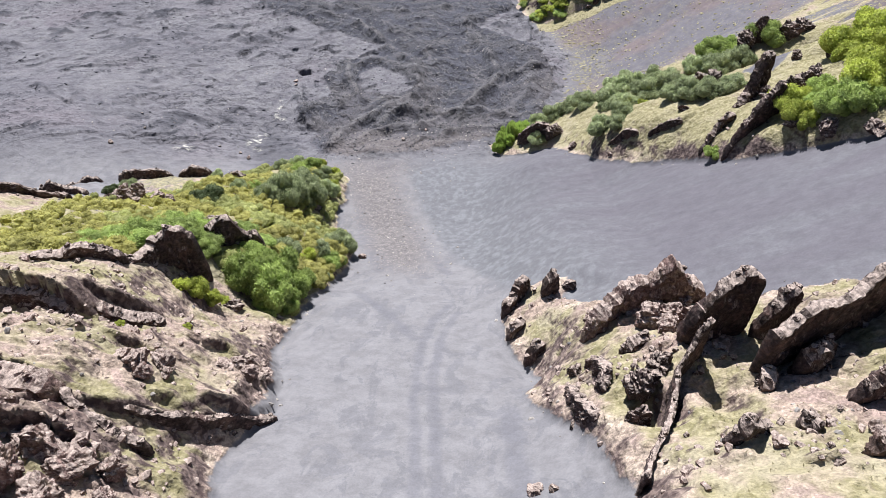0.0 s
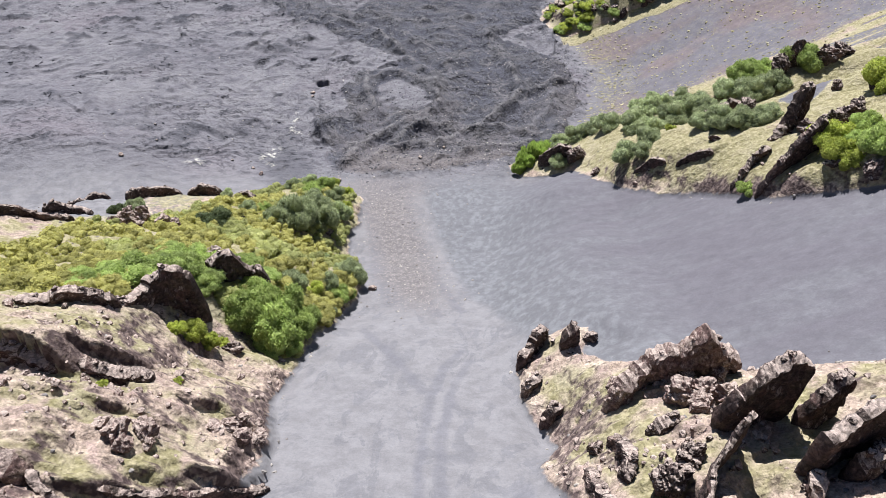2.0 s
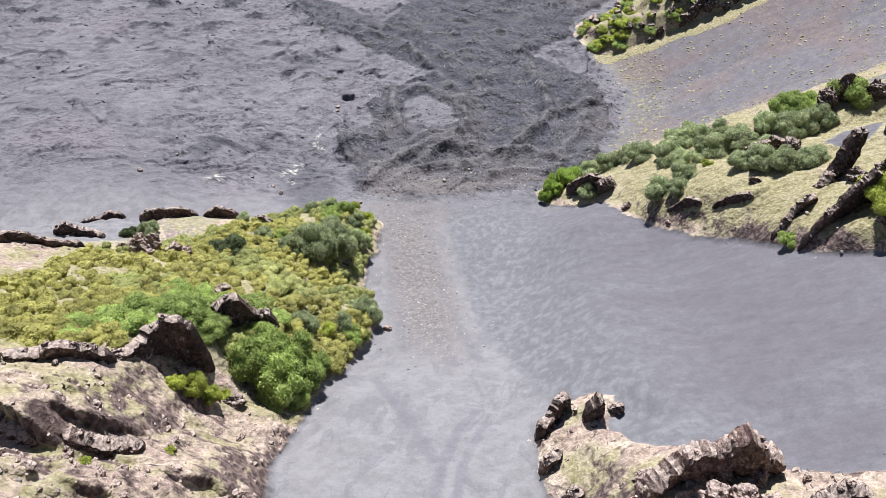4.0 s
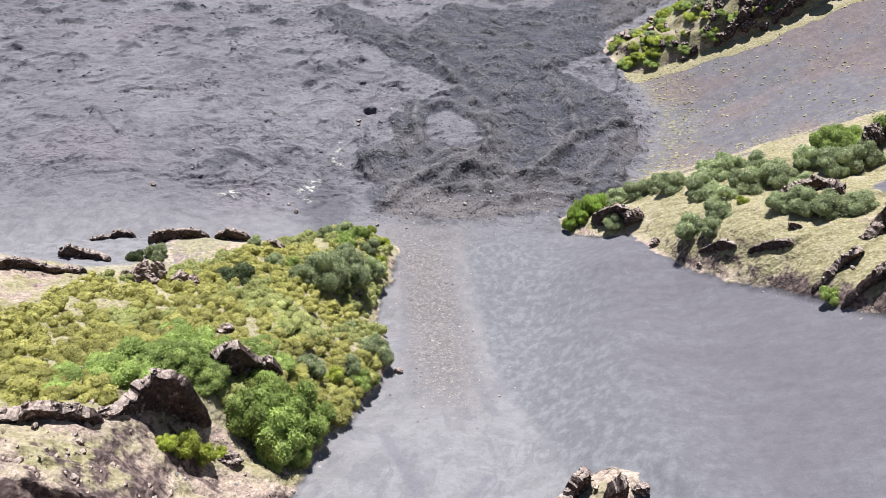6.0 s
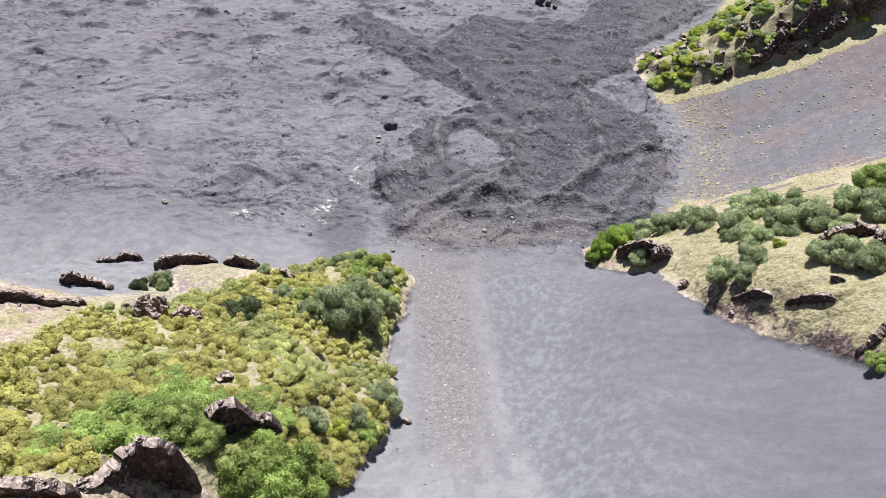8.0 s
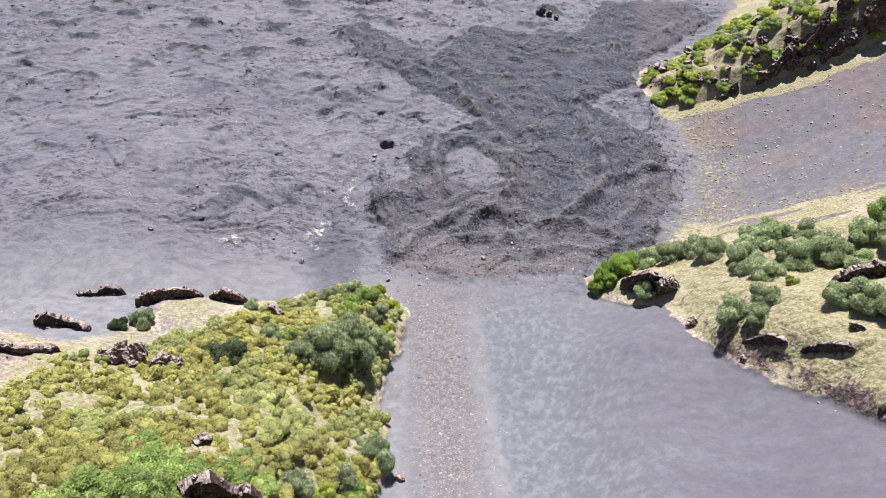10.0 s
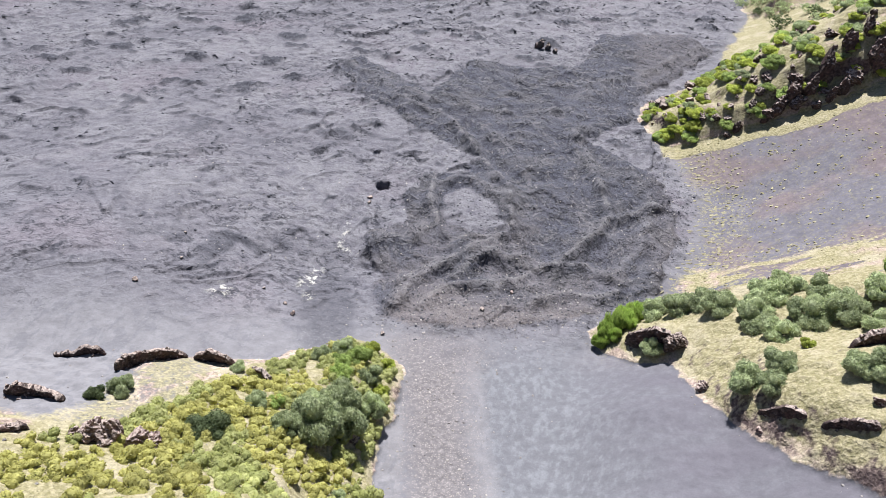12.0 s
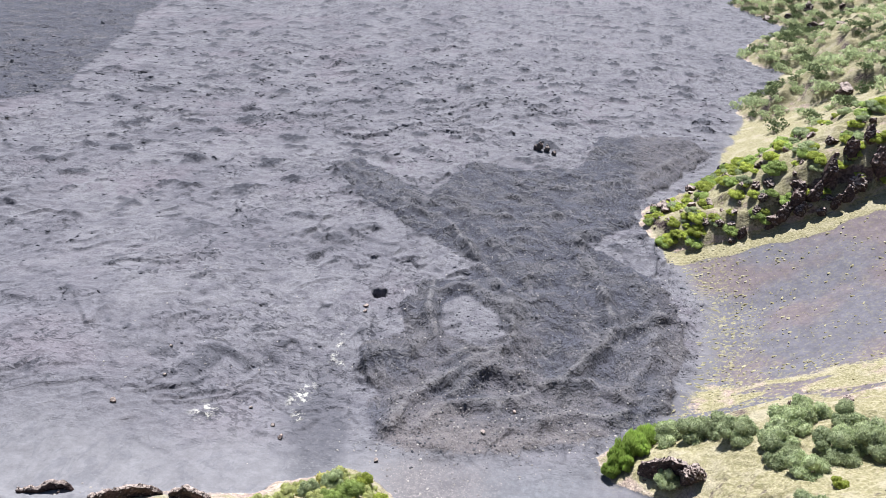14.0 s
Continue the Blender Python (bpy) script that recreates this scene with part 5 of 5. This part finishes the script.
for x, y, w, k in ((42.4, 71.2, 5.2, "bright"), (41.8, 67.8, 4.2, "bright"), (44.2, 66.6, 4.0, "green"), (46.6, 65.8, 5.4, "green"), (48.8, 68.4, 6.4, "bright"), (51.4, 66.8, 6.8, "bright"), (50.2, 71.6, 6.2, "bright"), (54.6, 70.2, 7.0, "bright"), (53.4, 63.8, 5.2, "green"), (57.6, 66.4, 6.6, "bright"),
                   (53.2, 83.6, 6.0, "bright"), (56.8, 83.4, 6.4, "bright"), (60.6, 83.0, 6.6, "bright"), (64.4, 82.0, 6.4, "green"), (58.6, 87.0, 5.8, "bright"), (46.0, 72.4, 3.6, "green"), (43.8, 69.4, 2.8, "green")):
    bush(k, x, y, w * 1.2, 0.9, label="billowing bright yellow-green broom among dark rocks" if k == "bright" else "")
# cliff slope, strewn by chance
rng = np.random.default_rng(77)
done = 0
while done < 220:
    x, y = 24 + 62 * rng.random() ** 1.3, rng.uniform(183, 236)
    if inside(np.array([x]), np.array([y]), CLIFF_SPUR)[0] > 1.5 and rng.random() < 1.2 - (x - 24) / 130:
        bush(("bright", "green", "bright", "grey", "bright", "green")[int(rng.integers(6))], x, y, rng.uniform(2.4, 5.8), 0.55, label="shrub on the green cliff slope", group="cliff shrubs")
        done += 1


shapes = []
for i in range(4):
    g = np.random.default_rng(870 + i)
    c3, r3 = np.stack((g.uniform(-0.5, 0.5, 7), g.uniform(-0.5, 0.5, 7), g.uniform(0.1, 0.5, 7)), 1), g.uniform(0.25, 0.45, 7)
    v, f = sprays(g, c3, r3, 260, 0.13, 1.6)
    shapes.append((v, f))
FAR_SHAPES = shapes


# cushion plants: the ones by the camera's way are things, the far rest is one mass
def cushion_mesh(kind, seed, lumps, count, size):
    rng = np.random.default_rng(seed)
    centres = np.stack((rng.uniform(-0.55, 0.55, lumps), rng.uniform(-0.55, 0.55, lumps), rng.uniform(0.05, 0.34, lumps)), 1)
    radii = rng.uniform(0.26, 0.44, lumps)
    v, f = sprays(rng, centres, radii, count, size, 1.4, 0.2, 0.22)
    vs, fs, at = [v], [np.concatenate((f[:, :3], f[:, [0, 2, 3]]))], len(v)
    core_v, core_f = BALLS[2]
    for c, r in zip(centres, radii):
        vs.append(core_v * r * (0.9 + 0.25 * rough3(core_v * r, 0.2, 2, seed))[:, None] + c), fs.append(core_f + at)
        at += len(core_v)
    return np.concatenate(vs), np.concatenate(fs)


CUSHIONS = {kind: [cushion_mesh(kind, 700 + 10 * k + i, 6, 300, 0.10) for i in range(4)] for k, kind in enumerate(("olive", "moss"))}
CUSHION_MESHES = {kind: [mesh_from("cushion", *cushion_mesh(kind, 740 + 10 * k + i, 8, 900, 0.075), LEAVES[kind]) for i in range(4)] for k, kind in enumerate(("olive", "moss"))}


def scatter(rng, count, x0, x1, y0, y1, gap, keep):
    """Places in a rectangle, at least a gap apart, where keep(x, y) says so."""
    x, y = rng.uniform(x0, x1, count), rng.uniform(y0, y1, count)
    good = keep(x, y)
    x, y = x[good], y[good]
    taken, out = {}, []
    for k in range(len(x)):
        cell = (int(x[k] // gap), int(y[k] // gap))
        if all((x[k] - x[j]) ** 2 + (y[k] - y[j]) ** 2 > gap * gap for a in (-1, 0, 1) for b in (-1, 0, 1) for j in taken.get((cell[0] + a, cell[1] + b), ())):
            taken.setdefault(cell, []).append(k)
            out.append(k)
    return x[out], y[out]


def joined(name, shapes, material, x, y, scale, turn, sink, squash, label, category):
    """Many small alike pieces as one mass."""
    z = height(x, y)
    vs, fs, at = [], [], 0
    for k in range(len(x)):
        v, f = shapes[k % len(shapes)]
        c, s = math.cos(turn[k]), math.sin(turn[k])
        w = np.empty_like(v)
        w[:, 0] = (v[:, 0] * c - v[:, 1] * s) * scale[k] + x[k]
        w[:, 1] = (v[:, 0] * s + v[:, 1] * c) * scale[k] + y[k]
        w[:, 2] = v[:, 2] * scale[k] * squash + z[k] - sink * scale[k]
        vs.append(w), fs.append(f + at)
        at += len(w)
    return tagged(new(name, mesh_from(name, np.concatenate(vs), np.concatenate(fs), material)), label, category, kind="stuff")


def far_slope(x, y):
    spur = np.max([inside(x, y, o) for o in FAR_SPURS], axis=0)
    return (spur > 0) | ((x > np.interp(y, TOE_Y, TOE_X) + 8) & (lattice(np.floor(x * 3), np.floor(y * 3), 61) < 0.3))


rng = np.random.default_rng(78)
fx, fy = scatter(rng, 2200, 60, 200, 262, 520, 2.8, far_slope)
for kind, pick in (("dark", slice(0, None, 2)), ("grey", slice(1, None, 2))):
    n = len(fx[pick])
    joined("distant_shrubs", FAR_SHAPES, LEAVES[kind], fx[pick], fy[pick], rng.uniform(2.0, 5.0, n), rng.uniform(0, 6.3, n), 0.05, 0.8, "%s shrubs on the distant green slope" % ("dark-green" if kind == "dark" else "grey-green"), "shrubs")


def meadow(x, y):
    m = surface(x, y, False)[1]
    field = smooth(0.0, 1.4, inside(x, y, MEADOW) + 1.2 * ripple(x / 3, y / 3, 403)) * smooth(0.8, 1.6, m["left"]) * smooth(43, 47, y + 0.8 * np.clip(-26 - x, 0, 9))
    bare = np.maximum(smooth(-0.02, 0.2, rough(x / 7, y / 5, 3, 401)), smooth(3.2, 1.2, near_line(x + 1.5 * ripple(x / 4, y / 4, 405), y, [(-42, 59), (-36, 61.5), (-29, 62.5), (-24, 64)])))
    bare = np.maximum(bare, 0.75 * smooth(80, 88, y))
    return (field > 0.5) & (lattice(np.floor(x * 7), np.floor(y * 7), 3) > bare * 0.88)


rng = np.random.default_rng(5)
cx, cy = scatter(rng, 9000, -62, -12, 40, 102, 0.86, meadow)
near = np.argsort(np.hypot(cx + 26, cy - 52))[:290]
rest = np.setdiff1d(np.arange(len(cx)), near)
tint = rough(cx / 9, cy / 9, 2, 411) + 0.25 * ripple(cx * 3.3, cy * 3.3, 421) + 0.012 * (cy - 66) + 0.012 * (cx + 35)
for n, k in enumerate(near):
    kind = "moss" if tint[k] > 0.24 else "olive"
    ob = new("cushion_plant", CUSHION_MESHES[kind][n % 4])
    r = 0.95 + 1.1 * rng.random() ** 1.4
    ob.matrix_basis = pose(cx[k], cy[k], spot(cx[k], cy[k]) - 0.1, 0, 0, rng.uniform(0, 360)) @ Matrix.Diagonal((r, r, r * 0.72, 1))
    tagged(ob, "yellow-olive cushion plant on dry grass" if kind == "olive" else "moss-green cushion plant on dry grass", "cushion plant", "cushion plants")
for kind in ("olive", "moss"):
    pick = rest[(tint[rest] > 0.24) == (kind == "moss")]
    joined("cushion_plants", CUSHIONS[kind], LEAVES[kind], cx[pick], cy[pick], rng.uniform(0.9, 1.9, len(pick)), rng.uniform(0, 6.3, len(pick)), 0.1, 0.8, "dense mass of %s cushion plants on the spur" % ("yellow-olive" if kind == "olive" else "moss-green"), "cushion plants")


def tuft(seed, blades=9):
    rng = np.random.default_rng(seed)
    vs, fs = [], []
    for k in range(blades):
        a, lean = rng.uniform(0, 6.283), rng.uniform(0.2, 0.7)
        d = np.array((math.cos(a), math.sin(a), 0))
        s = np.array((-d[1], d[0], 0)) * 0.10
        p = d * 0.2 * rng.random()
        vs += [p - s, p + s, p + d * lean + (0, 0, rng.uniform(0.5, 1.0))]
        fs.append((3 * k, 3 * k + 1, 3 * k + 2))
    return np.array(vs), np.array(fs)


TUFTS = [tuft(800 + i) for i in range(4)]


def grassy(x, y):
    m = surface(x, y, False)[1]
    want = np.where(m["left"] > 0.6, np.interp(y, [20, 45, 60], [0.15, 0.3, 0.8]), np.where(m["near"] > 0.6, 0.55, np.where(m["mid"] > 0.5, 0.22, 0.0)))
    return lattice(np.floor(x * 9), np.floor(y * 9), 8) < want * smooth(-0.4, 0.2, rough(x / 4, y / 4, 3, 431))


gx, gy = scatter(rng, 70000, -48, 50, 13, 124, 0.36, grassy)
joined("grass_tufts", TUFTS, STRAW, gx, gy, rng.uniform(0.08, 0.20, len(gx)), rng.uniform(0, 6.3, len(gx)), 0.05, 1.0, "short dry straw-coloured grass tufts on the spurs", "grass")


def strewn(x, y):
    s = x - np.interp(y, TOE_Y, TOE_X)
    m = surface(x, y, False)[1]
    dots = 0.5 * smooth(14, 2, s) * smooth(-3, 2, s) + 0.05 * smooth(0, 5, s) + 0.3 * smooth(0.1, 0.4, rough(x / 10, y / 5, 3, 441)) * smooth(0, 5, s)
    return (lattice(np.floor(x * 8), np.floor(y * 8), 9) < dots) & (m["rock"] < -0.5) & (y > 118 - 0.1 * x)


hx, hy = scatter(rng, 50000, 18, 120, 112, 190, 0.5, strewn)
joined("straw_clumps", [(BALLS[1][0] * np.random.default_rng(i).uniform(0.6, 1.3, (12, 1)) * (1.9, 0.7, 0.6), BALLS[1][1]) for i in range(5)], STRAW, hx, hy, 0.07 + 0.36 * rng.random(len(hx)) ** 3.2, rng.normal(0.25, 0.35, len(hx)), 0.05, 0.7, "pale straw clumps dotted over the scree slope", "grass")

# ---- rocks strewn over broken ground: shared shapes, each a thing ----
def craggy(x, y):
    m = surface(x, y, False)[1]
    return lattice(np.floor(x * 5), np.floor(y * 5), 41) < 0.75 * m["broken"]


kx, ky = scatter(rng, 7000, -34, 30, 13, 92, 0.7, craggy)
order = np.argsort(ky)[:290]
kz = height(kx, ky)
for n, k in enumerate(order):
    ob = new("rock", SHARDS[n % 9])
    r = 0.28 + 0.8 * rng.random() ** 2.5
    ob.matrix_basis = pose(kx[k], ky[k], kz[k] + 0.1 * r, rng.uniform(-30, 30), rng.uniform(-30, 30), rng.uniform(0, 360)) @ Matrix.Diagonal((r, r, r * rng.uniform(0.7, 1.2), 1))
    tagged(ob, "rough pinkish-brown stone on broken soil" if n % 9 not in (4, 5) else "rough dark brown stone on broken soil", "rock", "strewn rocks")

ux, uy = scatter(rng, 16000, -34, 30, 13, 60, 0.34, craggy)
joined("rock_rubble", [(BALLS[1][0] * np.random.default_rng(i).uniform(0.6, 1.2, (len(BALLS[1][0]), 1)) * (1, 0.8, 0.7), BALLS[1][1]) for i in range(6)], TUFF, ux, uy, 0.10 + 0.32 * rng.random(len(ux)) ** 2.2, rng.uniform(0, 6.3, len(ux)), 0.05, 1.0, "pinkish-brown rubble on the bare soil of the spurs", "rubble")

# ---- loose stones ----
def pebble(seed):
    rng = np.random.default_rng(seed)
    v, f = BALLS[1]
    v = v * rng.uniform(0.7, 1.15, (len(v), 1)) * np.array((1.0, 0.8, 0.65))
    return v, f


PEBBLES = [pebble(900 + i) for i in range(5)]


def stony(x, y):
    m = surface(x, y, False)[1]
    s = x - np.interp(y, TOE_Y, TOE_X)
    want = 0.55 * m["gravel"] + 0.03 * m["lava"] + 0.05 * m["flow"] + 0.30 * smooth(-9, -2, s) * smooth(3, -2, s) * smooth(112, 122, y) + 0.16 * smooth(-1.6, 0.2, m["rock"]) * smooth(1.6, 0.2, m["rock"]) + 0.05 * smooth(0.5, 2, np.maximum(m["left"], m["near"]))
    want = want + 0.35 * smooth(108, 114, y) * smooth(128, 118, y) * smooth(-28, -20, x) * smooth(18, 8, x)
    return lattice(np.floor(x * 11), np.floor(y * 11), 21) < want


sx, sy = scatter(rng, 70000, -75, 60, 14, 175, 0.4, stony)
joined("pale_stones", PEBBLES, PEBBLE, sx, sy, 0.06 + 0.26 * rng.random(len(sx)) ** 3.6, rng.uniform(0, 6.3, len(sx)), 0.1, 1.0, "loose pale stones strewn over ash and gravel", "stones")


def rubble(x, y):
    m = surface(x, y, False)[1]
    want = (0.25 + 0.7 * smooth(-0.3, 0.3, rough(x / 7, y / 7, 3, 451))) * m["flow"]
    s = x - np.interp(y, TOE_Y, TOE_X)
    want = want + 0.5 * smooth(-10, -5, s) * smooth(0, -4, s) * smooth(135, 145, y) * smooth(190, 175, y)
    return lattice(np.floor(x * 9), np.floor(y * 9), 31) < want


rx, ry = scatter(rng, 150000, -70, 56, 102, 262, 0.42, rubble)
joined("clinker_rubble", PEBBLES, CLINKER, rx, ry, 0.09 + 0.30 * rng.random(len(rx)) ** 3.5, rng.uniform(0, 6.3, len(rx)), 0.1, 1.0, "dark clinker rubble on the fresh lava flow", "lava rubble")


def crusty(x, y):
    m = surface(x, y, False)[1]
    patch = smooth(0.16, 0.42, rough(x / 8, y / 5, 3, 461))
    want = m["old"] * (0.5 * m["seam"] + (0.06 + 0.22 * smooth(150, 240, y)) * patch + 0.006 + 0.02 * smooth(170, 260, y)) * smooth(410, 250, y)
    return lattice(np.floor(x * 9), np.floor(y * 9), 51) < want


FLAKES = [(BALLS[1][0] * np.random.default_rng(i).uniform(0.55, 1.3, (12, 1)) * (1.3, 0.6, 0.5) + np.random.default_rng(i + 9).normal(0, 0.16, (12, 3)), BALLS[1][1]) for i in range(9)]
qx, qy = scatter(rng, 260000, -250, 75, 108, 410, 0.36, crusty)
joined("lava_crust_flakes", FLAKES, CRUST, qx, qy, (0.10 + 0.5 * rng.random(len(qx)) ** 2.8) * np.interp(qy, [110, 200, 330], [0.8, 1.1, 1.6]), rng.normal(0.15, 0.6, len(qx)), 0.12, 1.0, "dark broken lava crust standing out of the ash", "lava rubble")
